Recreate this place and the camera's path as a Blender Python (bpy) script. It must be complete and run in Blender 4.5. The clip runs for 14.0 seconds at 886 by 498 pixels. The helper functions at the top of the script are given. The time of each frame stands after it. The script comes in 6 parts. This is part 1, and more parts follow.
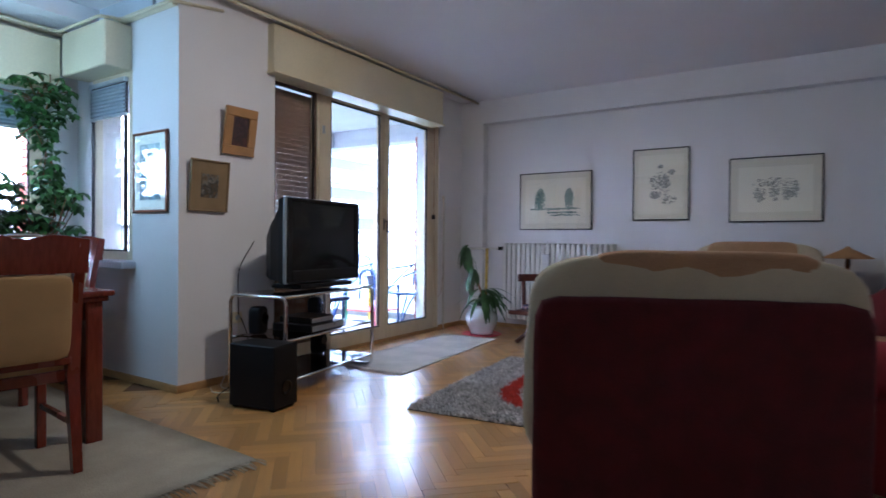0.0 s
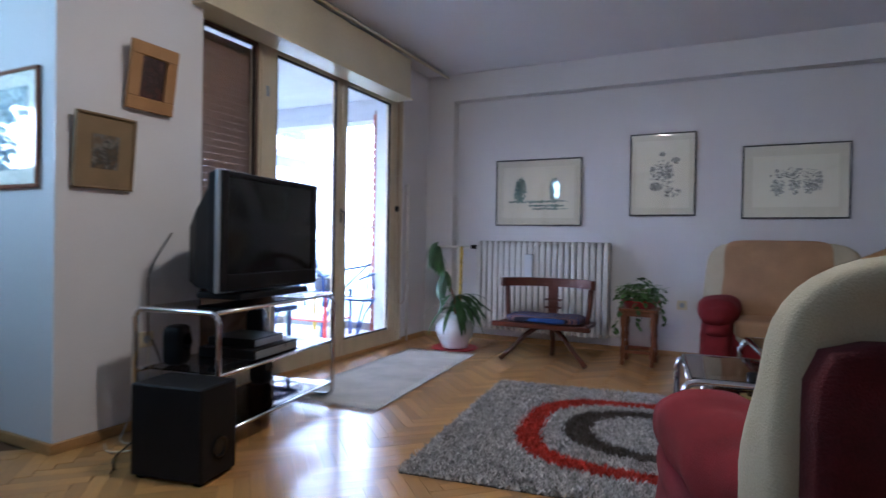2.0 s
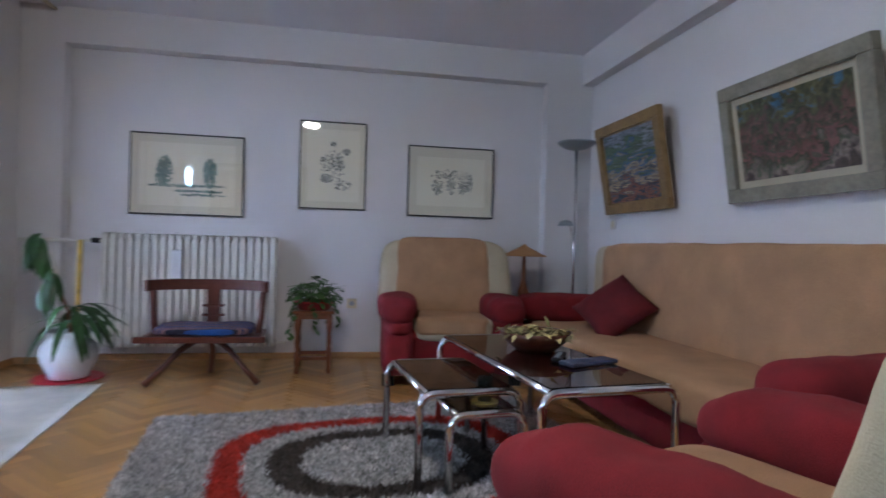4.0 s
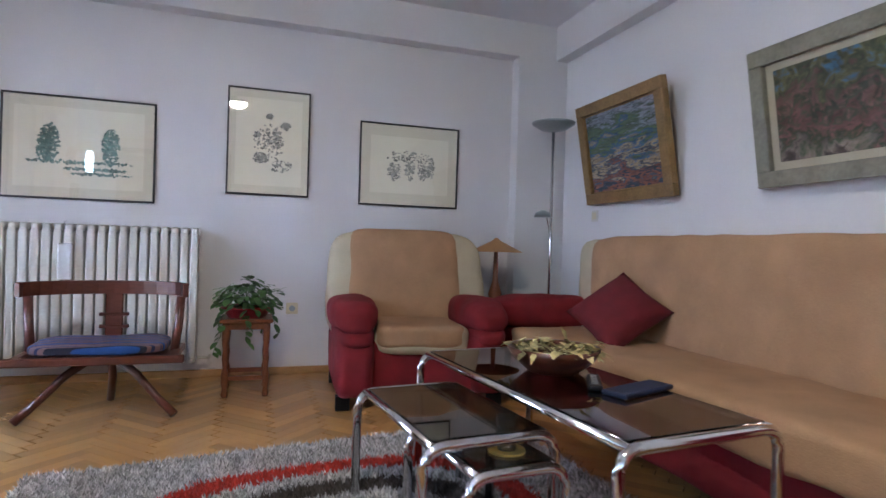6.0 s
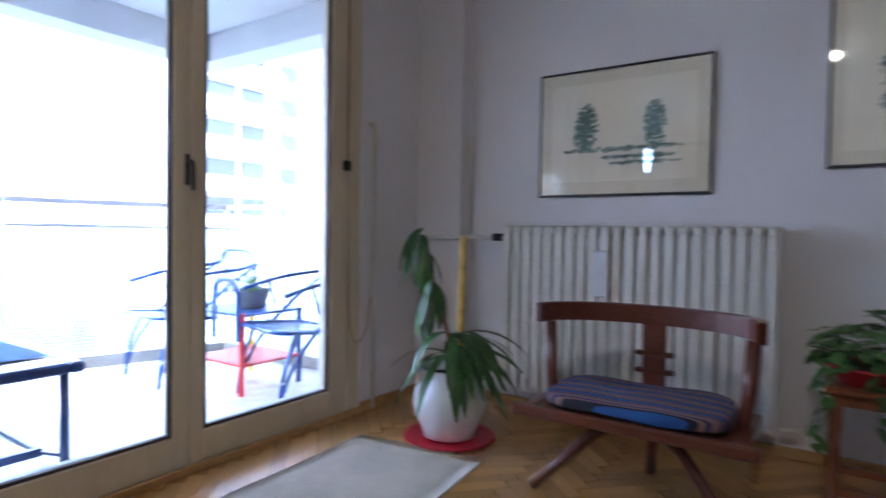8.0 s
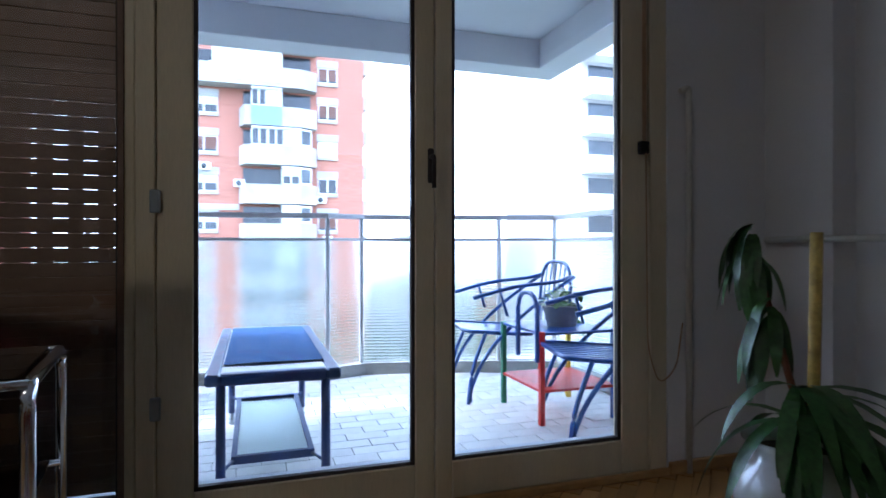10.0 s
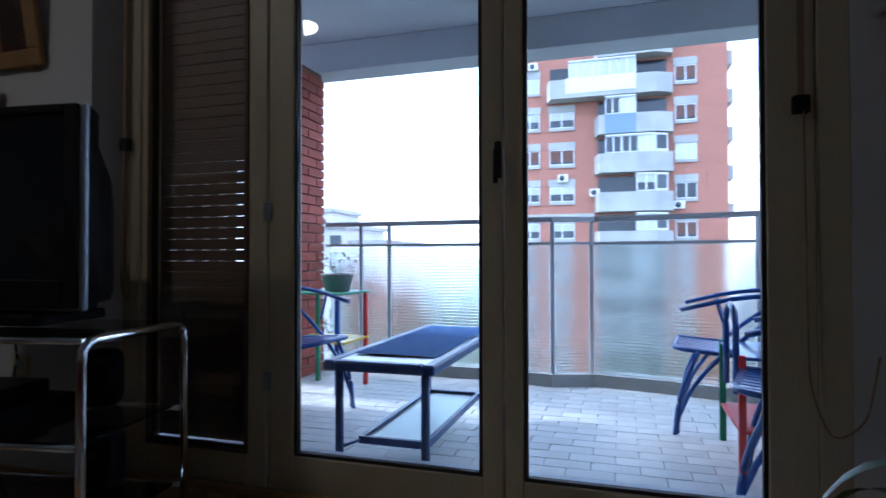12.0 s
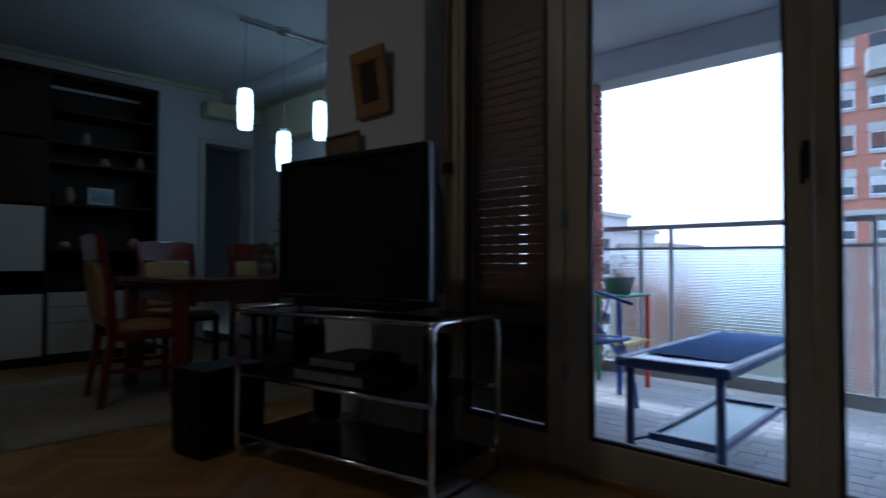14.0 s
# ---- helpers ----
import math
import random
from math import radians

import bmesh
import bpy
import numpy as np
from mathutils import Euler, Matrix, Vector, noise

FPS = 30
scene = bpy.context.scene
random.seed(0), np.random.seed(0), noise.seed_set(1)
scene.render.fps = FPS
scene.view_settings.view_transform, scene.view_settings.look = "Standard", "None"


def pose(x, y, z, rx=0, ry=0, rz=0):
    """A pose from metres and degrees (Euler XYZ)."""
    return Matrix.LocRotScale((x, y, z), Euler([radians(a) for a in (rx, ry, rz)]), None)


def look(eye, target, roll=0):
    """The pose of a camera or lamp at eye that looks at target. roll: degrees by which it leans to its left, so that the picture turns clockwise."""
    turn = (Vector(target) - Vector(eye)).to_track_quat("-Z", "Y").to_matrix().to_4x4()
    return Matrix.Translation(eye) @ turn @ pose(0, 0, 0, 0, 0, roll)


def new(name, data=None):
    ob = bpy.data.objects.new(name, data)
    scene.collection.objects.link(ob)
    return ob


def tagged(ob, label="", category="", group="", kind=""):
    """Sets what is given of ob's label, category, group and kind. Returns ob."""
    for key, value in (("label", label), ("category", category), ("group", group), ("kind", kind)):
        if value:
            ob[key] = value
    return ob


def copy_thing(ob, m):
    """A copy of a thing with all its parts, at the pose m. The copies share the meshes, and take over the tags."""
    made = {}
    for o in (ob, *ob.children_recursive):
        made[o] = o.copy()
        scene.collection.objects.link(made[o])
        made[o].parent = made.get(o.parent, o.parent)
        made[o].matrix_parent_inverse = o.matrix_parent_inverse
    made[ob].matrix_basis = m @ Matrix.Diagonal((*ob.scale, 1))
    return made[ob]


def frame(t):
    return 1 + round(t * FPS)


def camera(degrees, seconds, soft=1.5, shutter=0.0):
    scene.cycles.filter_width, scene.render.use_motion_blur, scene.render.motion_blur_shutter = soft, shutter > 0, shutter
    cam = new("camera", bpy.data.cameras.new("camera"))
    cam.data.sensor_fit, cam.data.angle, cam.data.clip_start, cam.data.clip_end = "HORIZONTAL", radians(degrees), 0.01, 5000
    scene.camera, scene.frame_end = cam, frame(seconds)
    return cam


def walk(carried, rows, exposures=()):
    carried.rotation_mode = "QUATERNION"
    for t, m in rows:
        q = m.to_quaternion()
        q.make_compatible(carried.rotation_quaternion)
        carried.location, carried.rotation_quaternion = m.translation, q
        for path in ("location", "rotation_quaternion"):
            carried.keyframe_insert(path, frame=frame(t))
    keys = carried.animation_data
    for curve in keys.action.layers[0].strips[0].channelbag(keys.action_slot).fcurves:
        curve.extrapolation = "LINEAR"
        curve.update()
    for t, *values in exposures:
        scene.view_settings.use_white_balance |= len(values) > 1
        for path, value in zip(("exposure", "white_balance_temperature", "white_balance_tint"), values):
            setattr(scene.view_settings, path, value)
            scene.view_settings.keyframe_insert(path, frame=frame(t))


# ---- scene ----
cam = camera(75.2, 14.0, shutter=0.5)
EXPOSURES = [
    (0.0, 4.5, 5120, 21), (2.5, 4.5, 5120, 22), (4.2, 4.75, 5200, 20), (6.5, 5.25, 5450, 20), (7.5, 4.95, 5300, 22),
    (8.5, 3.85, 5250, 20), (9.2, 3.45, 5250, 17), (11.4, 2.3, 4950, 14), (13.0, 1.75, 5050, 16), (14.0, 1.35, 5030, 17),
]
PATH = [
    (0, (3.695, -6.143, 1.01), (2.609, -4.463, 0.984), 0.5),
    (0.5, (3.497, -5.924, 1.014), (2.295, -4.326, 0.988), 0.6),
    (1, (3.279, -5.735, 0.987), (2.042, -4.164, 0.96), 0.6),
    (1.5, (3.087, -5.592, 0.985), (1.944, -3.951, 0.962), 0.8),
    (2, (2.869, -5.461, 0.975), (1.992, -3.664, 0.952), 1.0),
    (2.5, (2.691, -5.369, 0.969), (2.072, -3.467, 0.952), 1.1),
    (3, (2.501, -5.282, 0.932), (2.247, -3.298, 0.931), 1.3),
    (3.5, (2.433, -5.143, 0.951), (2.522, -3.145, 0.945), 1.5),
    (4, (2.376, -4.919, 0.958), (2.754, -2.955, 0.951), 1.6),
    (4.2, (2.362, -4.851, 0.955), (2.844, -2.91, 0.956), 1.6),
    (6.3, (2.275, -4.027, 0.92), (2.899, -2.127, 0.914), 1.7),
    (6.5, (2.268, -3.904, 0.921), (2.714, -1.955, 0.903), 1.2),
    (7, (2.237, -3.545, 0.926), (2.171, -1.546, 0.888), 1.3),
    (7.5, (2.161, -3.201, 0.933), (1.606, -1.28, 0.9), 1.1),
    (8, (2.108, -2.894, 0.946), (0.994, -1.234, 0.895), 0.9),
    (8.5, (2.097, -2.645, 0.93), (0.638, -1.278, 0.895), 0.6),
    (9, (2.1, -2.415, 0.919), (0.381, -1.393, 0.888), 0.1),
    (9.2, (2.039, -2.394, 0.915), (0.276, -1.449, 0.888), 0.1),
    (11.5, (1.9, -1.42, 0.854), (-0.082, -1.684, 0.893), -0.2),
    (12, (1.877, -1.221, 0.862), (-0.033, -1.812, 0.894), -0.1),
    (12.5, (1.904, -1.135, 0.852), (0.055, -1.894, 0.896), -0.1),
    (13, (1.954, -1.089, 0.864), (0.204, -2.057, 0.897), -0.1),
    (13.3, (2.012, -1.09, 0.857), (0.34, -2.187, 0.9), 0.1),
    (13.5, (2.028, -1.105, 0.862), (0.404, -2.271, 0.897), -0.0),
    (14, (2.119, -1.197, 0.859), (0.664, -2.569, 0.904), 0.1),
]
walk(cam, [(t, look(eye, target, roll)) for t, eye, target, roll in PATH], EXPOSURES)

# ---- light ----
world = bpy.data.worlds.new("sky")
scene.world = world
world.use_nodes = True
wn = world.node_tree.nodes
wl = world.node_tree.links
sky = wn.new("ShaderNodeTexSky")
sky.sky_type = "NISHITA"
sky.sun_disc = False
sky.sun_elevation = radians(38)
sky.sun_rotation = radians(200)
sky.dust_density = 1.5
sky.air_density = 1.0
cloud = wn.new("ShaderNodeMix")
cloud.data_type = "RGBA"
cloud.inputs[0].default_value = 0.82
cloud.inputs[7].default_value = (5.2, 5.9, 6.9, 1)
wl.new(sky.outputs[0], cloud.inputs[6])
wl.new(cloud.outputs[2], wn["Background"].inputs[0])
wn["Background"].inputs[1].default_value = 0.15
sun_data = bpy.data.lights.new("sun", "SUN")
sun_data.energy = 1.5
sun_data.angle = radians(15)
sun_data.color = (1.0, 0.96, 0.9)
sun = new("sun", sun_data)
sun.matrix_world = look((0, 0, 10), (-3.0 * -0.34, 10 * 0.94 - 0, 10 - 7.8))


# ---- materials ----
def material(name, color, rough=0.6, metal=0.0, vary=0.12, scale=6.0, bump=0.15, fine=60.0, random=0.0, coat=0.0, sheen=0.0, stretch=(1, 1, 1), tint=None, alpha_spec=0.5, island=False):
    m = bpy.data.materials.new(name)
    m.use_nodes = True
    n, l = m.node_tree.nodes, m.node_tree.links
    b = n["Principled BSDF"]
    b.inputs["Roughness"].default_value = rough
    b.inputs["Metallic"].default_value = metal
    b.inputs["Coat Weight"].default_value = coat
    b.inputs["Coat Roughness"].default_value = 0.12
    b.inputs["Sheen Weight"].default_value = sheen
    b.inputs["Specular IOR Level"].default_value = alpha_spec
    tc = n.new("ShaderNodeTexCoord")
    mp = n.new("ShaderNodeMapping")
    mp.inputs["Scale"].default_value = stretch
    l.new(tc.outputs["Object"], mp.inputs[0])
    big, small = n.new("ShaderNodeTexNoise"), n.new("ShaderNodeTexNoise")
    big.inputs["Scale"].default_value, small.inputs["Scale"].default_value = scale, fine
    big.inputs["Detail"].default_value, small.inputs["Detail"].default_value = 3, 2
    l.new(mp.outputs[0], big.inputs[0]), l.new(mp.outputs[0], small.inputs[0])
    mix = n.new("ShaderNodeMix")
    mix.data_type = "RGBA"
    dark = [c * (1 - 2 * vary) for c in color]
    light = [min(1, c * (1 + 2 * vary)) for c in color]
    if tint:
        light = list(tint)
    mix.inputs[6].default_value, mix.inputs[7].default_value = (*dark, 1), (*light, 1)
    add = n.new("ShaderNodeMath")
    add.operation = "MULTIPLY_ADD"
    add.inputs[1].default_value, add.inputs[2].default_value = 0.4, 0.0
    l.new(small.outputs[0], add.inputs[0])
    two = n.new("ShaderNodeMath")
    two.operation = "MULTIPLY_ADD"
    two.inputs[1].default_value = 0.6
    l.new(big.outputs[0], two.inputs[0]), l.new(add.outputs[0], two.inputs[2])
    spread = n.new("ShaderNodeMapRange")
    spread.inputs[1].default_value, spread.inputs[2].default_value = 0.3, 0.7
    l.new(two.outputs[0], spread.inputs[0]), l.new(spread.outputs[0], mix.inputs[0])
    out = mix.outputs[2]
    if random:
        src = n.new("ShaderNodeNewGeometry").outputs["Random Per Island"] if island else n.new("ShaderNodeObjectInfo").outputs["Random"]
        hsv = n.new("ShaderNodeHueSaturation")
        r = n.new("ShaderNodeMapRange")
        r.inputs[3].default_value, r.inputs[4].default_value = 1 - random, 1 + random
        l.new(src, r.inputs[0]), l.new(r.outputs[0], hsv.inputs["Value"]), l.new(out, hsv.inputs["Color"])
        out = hsv.outputs[0]
    l.new(out, b.inputs["Base Color"])
    if bump:
        bp = n.new("ShaderNodeBump")
        bp.inputs["Strength"].default_value, bp.inputs["Distance"].default_value = bump, 0.004
        l.new(small.outputs[0], bp.inputs["Height"]), l.new(bp.outputs[0], b.inputs["Normal"])
    rr = n.new("ShaderNodeMapRange")
    rr.inputs[3].default_value, rr.inputs[4].default_value = max(0, rough - 0.06), min(1, rough + 0.08)
    l.new(big.outputs[0], rr.inputs[0]), l.new(rr.outputs[0], b.inputs["Roughness"])
    return m


def glass_material(name, color=(1, 1, 1), rough=0.0, ior=1.45):
    m = bpy.data.materials.new(name)
    m.use_nodes = True
    b = m.node_tree.nodes["Principled BSDF"]
    b.inputs["Base Color"].default_value = (*color, 1)
    b.inputs["Transmission Weight"].default_value = 1
    b.inputs["Roughness"].default_value = rough
    b.inputs["IOR"].default_value = ior
    return m


def lamp_material(name, color, strength):
    m = bpy.data.materials.new(name)
    m.use_nodes = True
    b = m.node_tree.nodes["Principled BSDF"]
    b.inputs["Base Color"].default_value = (0.8, 0.8, 0.8, 1)
    b.inputs["Emission Color"].default_value = (*color, 1)
    b.inputs["Emission Strength"].default_value = strength
    return m


WALL = material("wall_paint", (0.70, 0.685, 0.69), 0.85, vary=0.02, scale=1.3, bump=0.08, fine=90)
CEIL = material("ceiling_paint", (0.76, 0.75, 0.77), 0.9, vary=0.015, scale=1.0, bump=0.05)
CREAM = material("cream_enamel", (0.64, 0.57, 0.39), 0.35, vary=0.04, scale=3, bump=0.05, coat=0.2)
FRAME_P = material("door_frame_enamel", (0.60, 0.51, 0.35), 0.4, vary=0.05, scale=4, bump=0.06, stretch=(3, 3, 0.4))
OAK = material("lacquered_oak", (0.40, 0.21, 0.062), 0.31, vary=0.07, scale=4, bump=0.04, fine=40, random=0.24, stretch=(1, 7, 1), coat=0.25)
OAK_J = material("lacquered_oak_joined", (0.40, 0.21, 0.062), 0.31, vary=0.07, scale=9, bump=0.04, fine=50, random=0.24, coat=0.25, island=True)
SKIRT = material("oak_skirting", (0.42, 0.24, 0.09), 0.4, vary=0.12, scale=4, stretch=(3, 3, 8))
JOINT = material("dark_joint", (0.10, 0.05, 0.02), 0.8)
MAHOG = material("mahogany_lacquer", (0.15, 0.022, 0.012), 0.25, vary=0.2, scale=4, bump=0.05, coat=0.5, stretch=(1, 1, 0.25))
WALNUT = material("dark_walnut", (0.10, 0.028, 0.015), 0.32, vary=0.2, scale=5, bump=0.06, coat=0.3, stretch=(0.3, 1, 1))
STOOLW = material("brown_turned_wood", (0.19, 0.062, 0.022), 0.4, vary=0.2, scale=6, coat=0.2)
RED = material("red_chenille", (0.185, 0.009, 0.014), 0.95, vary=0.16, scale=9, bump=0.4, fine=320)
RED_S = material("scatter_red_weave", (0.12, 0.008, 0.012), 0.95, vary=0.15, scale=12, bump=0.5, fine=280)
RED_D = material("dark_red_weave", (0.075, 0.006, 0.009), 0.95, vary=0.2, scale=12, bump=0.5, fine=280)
CREAMF = material("cream_upholstery", (0.50, 0.44, 0.31), 0.95, vary=0.06, scale=7, bump=0.4, fine=300)
TAN = material("tan_throw", (0.38, 0.225, 0.12), 0.95, vary=0.1, scale=6, bump=0.5, fine=240)
CHROME = material("chrome", (0.75, 0.76, 0.78), 0.08, 1.0, vary=0.02, bump=0.0)
BLACKP = material("black_plastic", (0.009, 0.009, 0.010), 0.5, vary=0.1, bump=0.1, fine=200, alpha_spec=0.18)
SCREEN = material("tv_screen", (0.007, 0.008, 0.010), 0.1, vary=0.05, bump=0.0, alpha_spec=0.35)
SILVER = material("silver_plastic", (0.34, 0.38, 0.42), 0.3, 0.5, vary=0.04, bump=0.03)
SMOKE = glass_material("smoked_glass", (0.22, 0.17, 0.14))
PANE = glass_material("window_glass", (0.97, 0.99, 0.98))
RIBBED = glass_material("ribbed_glass", (0.84, 0.92, 0.91), 0.10, 1.3)
PATTERN = glass_material("patterned_glass", (0.50, 0.62, 0.62), 0.3, 1.4)
rn, rl = RIBBED.node_tree.nodes, RIBBED.node_tree.links
rib, ribb, ribc = rn.new("ShaderNodeTexWave"), rn.new("ShaderNodeBump"), rn.new("ShaderNodeTexCoord")
rib.bands_direction = "Z"
rib.inputs["Scale"].default_value = 14
ribb.inputs["Strength"].default_value, ribb.inputs["Distance"].default_value = 1.0, 0.008
rl.new(ribc.outputs["Object"], rib.inputs[0]), rl.new(rib.outputs["Fac"], ribb.inputs["Height"]), rl.new(ribb.outputs[0], rn["Principled BSDF"].inputs["Normal"])
RADP = material("radiator_enamel", (0.66, 0.65, 0.6), 0.35, vary=0.04, scale=8)
POTW = material("white_glazed_ceramic", (0.72, 0.74, 0.76), 0.12, vary=0.03, scale=9, coat=0.6, bump=0.02)
REDP = material("red_plastic", (0.42, 0.015, 0.03), 0.35, vary=0.08)
LEAF = material("leaf", (0.035, 0.095, 0.022), 0.42, vary=0.3, scale=14, bump=0.2, random=0.3, island=True)
LEAF2 = material("ivy_leaf", (0.06, 0.14, 0.035), 0.45, vary=0.3, scale=10, bump=0.2, random=0.35, island=True)
YEL = material("yellow_stake", (0.52, 0.36, 0.08), 0.6, vary=0.2, scale=20)
SOIL = material("potting_soil", (0.03, 0.02, 0.012), 0.95, vary=0.3, bump=0.8)
TILE = material("balcony_tile", (0.54, 0.54, 0.53), 0.5, vary=0.08, scale=5, random=0.07, bump=0.2)
CONC = material("grey_concrete", (0.27, 0.27, 0.26), 0.9, vary=0.14, scale=3, bump=0.4)
CONCL = material("painted_concrete", (0.50, 0.53, 0.58), 0.9, vary=0.05, scale=2, bump=0.3)
BRICK = material("red_brick", (0.30, 0.07, 0.045), 0.85, vary=0.15, scale=12, random=0.2, bump=0.4)
MORTAR = material("mortar", (0.20, 0.10, 0.08), 0.95, vary=0.1)
RAILM = material("grey_rail_paint", (0.36, 0.37, 0.38), 0.45, 0.2, vary=0.05)
BLUE = material("blue_gloss_paint", (0.008, 0.055, 0.24), 0.3, vary=0.1, coat=0.3)
NAVY = material("navy_paint", (0.012, 0.035, 0.13), 0.35, vary=0.1)
BLUEC = material("blue_cloth", (0.022, 0.085, 0.24), 0.95, vary=0.08, scale=15, bump=0.4, fine=200)
GREENM = material("green_paint", (0.01, 0.17, 0.08), 0.4)
REDM = material("red_paint", (0.5, 0.02, 0.015), 0.4)
YELM = material("yellow_paint", (0.62, 0.42, 0.02), 0.4)
SHUT = material("brown_shutter", (0.13, 0.075, 0.05), 0.6, vary=0.1)
SEAL = material("dark_seal", (0.03, 0.022, 0.02), 0.6)
ALU = material("aluminium", (0.55, 0.57, 0.6), 0.35, 0.7)


# ---- shapes ----
def box(bm, x0, x1, y0, y1, z0, z1, bevel=0.0, seg=1):
    vs = [bm.verts.new((x, y, z)) for z in (z0, z1) for y in (y0, y1) for x in (x0, x1)]
    fs = [bm.faces.new([vs[i] for i in q]) for q in ((0, 2, 3, 1), (4, 5, 7, 6), (0, 1, 5, 4), (2, 6, 7, 3), (0, 4, 6, 2), (1, 3, 7, 5))]
    if bevel:
        es = list({e for f in fs for e in f.edges})
        bmesh.ops.bevel(bm, geom=es, offset=bevel, segments=seg, profile=0.5, affect="EDGES")
    return vs


def tube(bm, pts, r, n=8, closed=False, taper=None):
    pts = [Vector(p) for p in pts]
    rings = []
    k = len(pts)
    up = Vector((0, 0, 1))
    for i, p in enumerate(pts):
        a = pts[i - 1] if i or closed else p
        b = pts[(i + 1) % k] if i < k - 1 or closed else p
        d = (b - a).normalized()
        side = d.cross(up)
        if side.length < 0.2:
            side = d.cross(Vector((0, 1, 0)))
        side.normalize()
        top = side.cross(d).normalized()
        rad = r * (taper[i] if taper else 1)
        rings.append([bm.verts.new(p + rad * (math.cos(q * math.tau / n) * side + math.sin(q * math.tau / n) * top)) for q in range(n)])
    pairs = list(zip(rings, rings[1:])) + ([(rings[-1], rings[0])] if closed else [])
    for a, b in pairs:
        for q in range(n):
            f = bm.faces.new((a[q], a[(q + 1) % n], b[(q + 1) % n], b[q]))
            f.smooth = True
    if not closed:
        bm.faces.new(rings[0][::-1]), bm.faces.new(rings[-1])


def bend(pts, r, seg=4):
    """A polyline with its corners rounded."""
    pts = [Vector(p) for p in pts]
    out = [pts[0]]
    for a, b, c in zip(pts, pts[1:], pts[2:]):
        u, v = (a - b), (c - b)
        k = min(r, u.length * 0.49, v.length * 0.49)
        p, q = b + u.normalized() * k, b + v.normalized() * k
        for i in range(seg + 1):
            t = i / seg
            out.append(p * (1 - t) ** 2 + b * 2 * t * (1 - t) + q * t * t)
    out.append(pts[-1])
    return out


def lathe(bm, profile, n=24, at=(0, 0, 0)):
    rings = []
    for r, z in profile:
        rings.append([bm.verts.new((at[0] + r * math.cos(q * math.tau / n), at[1] + r * math.sin(q * math.tau / n), at[2] + z)) for q in range(n)])
    for a, b in zip(rings, rings[1:]):
        for q in range(n):
            f = bm.faces.new((a[q], a[(q + 1) % n], b[(q + 1) % n], b[q]))
            f.smooth = True
    bm.faces.new(rings[0][::-1]), bm.faces.new(rings[-1])


def pillow(bm, x0, x1, y0, y1, z0, z1, p=4.0, n=14, sag=0.0, seed=0, lump=0.006):
    """A stuffed cushion: a rounded box with slightly uneven faces."""
    c = Vector(((x0 + x1) / 2, (y0 + y1) / 2, (z0 + z1) / 2))
    h = Vector(((x1 - x0) / 2, (y1 - y0) / 2, (z1 - z0) / 2))
    start = len(bm.verts)
    made = bmesh.ops.create_cube(bm, size=2)["verts"]
    es = list({e for v in made for e in v.link_edges})
    bmesh.ops.subdivide_edges(bm, edges=es, cuts=n, use_grid_fill=True)
    bm.verts.ensure_lookup_table()
    for v in bm.verts[start:] if start else bm.verts:
        q = v.co
        length = (abs(q.x) ** p + abs(q.y) ** p + abs(q.z) ** p) ** (1 / p)
        u = q / length
        w = Vector((u.x * h.x, u.y * h.y, u.z * h.z))
        k = noise.noise(w * 7 + Vector((seed, seed * 2, 0))) * lump
        if sag and u.z > 0:
            w.z -= sag * (1 - abs(u.x)) * (1 - abs(u.y))
        v.co = c + w + u * k
    for f in bm.faces:
        f.smooth = True


def leaf(bm, base, way, length, width, droop=0.3, n=4, fold=0.15):
    """A blade that rises along way and bends down."""
    base, way = Vector(base), Vector(way).normalized()
    side = way.cross(Vector((0, 0, 1)))
    side = side.normalized() if side.length > 0.01 else Vector((1, 0, 0))
    rows = []
    p, d = base.copy(), way.copy()
    for i in range(n + 1):
        t = i / n
        w = width * math.sin(math.pi * min(0.97, t * 0.85 + 0.12)) ** 0.8 * 0.5
        up = side.cross(d).normalized()
        rows.append((bm.verts.new(p - side * w), bm.verts.new(p + up * -fold * w), bm.verts.new(p + side * w)))
        d = (d + Vector((0, 0, -droop / n * 2))).normalized()
        p = p + d * length / n
    for a, b in zip(rows, rows[1:]):
        for q in (0, 1):
            f = bm.faces.new((a[q], a[q + 1], b[q + 1], b[q]))
            f.smooth = True


# ---- things ----
def part(name, bm, mat, parent=None, label="", kind="", smooth_angle=None):
    me = bpy.data.meshes.new(name)
    bmesh.ops.recalc_face_normals(bm, faces=bm.faces[:])
    bm.to_mesh(me)
    bm.free()
    me.materials.append(mat)
    ob = new(name, me)
    ob.parent = parent
    return tagged(ob, label=label, kind=kind)


def boxpart(name, dims, mat, parent=None, bevel=0.0, label="", seg=1, kind=""):
    bm = bmesh.new()
    for d in dims if isinstance(dims[0], (tuple, list)) else [dims]:
        box(bm, *d, bevel=bevel, seg=seg)
    return part(name, bm, mat, parent, label, kind)


def thing(name, at, rz=0.0, label="", category="", group=""):
    ob = new(name)
    ob.empty_display_size = 0.1
    ob.matrix_basis = pose(*at, 0, 0, rz)
    return tagged(ob, label, category or name.replace("_", " "), group)


def structure(name, dims, mat, label="", bevel=0.0):
    return boxpart(name, dims, mat, None, bevel, label, 1, "structure")


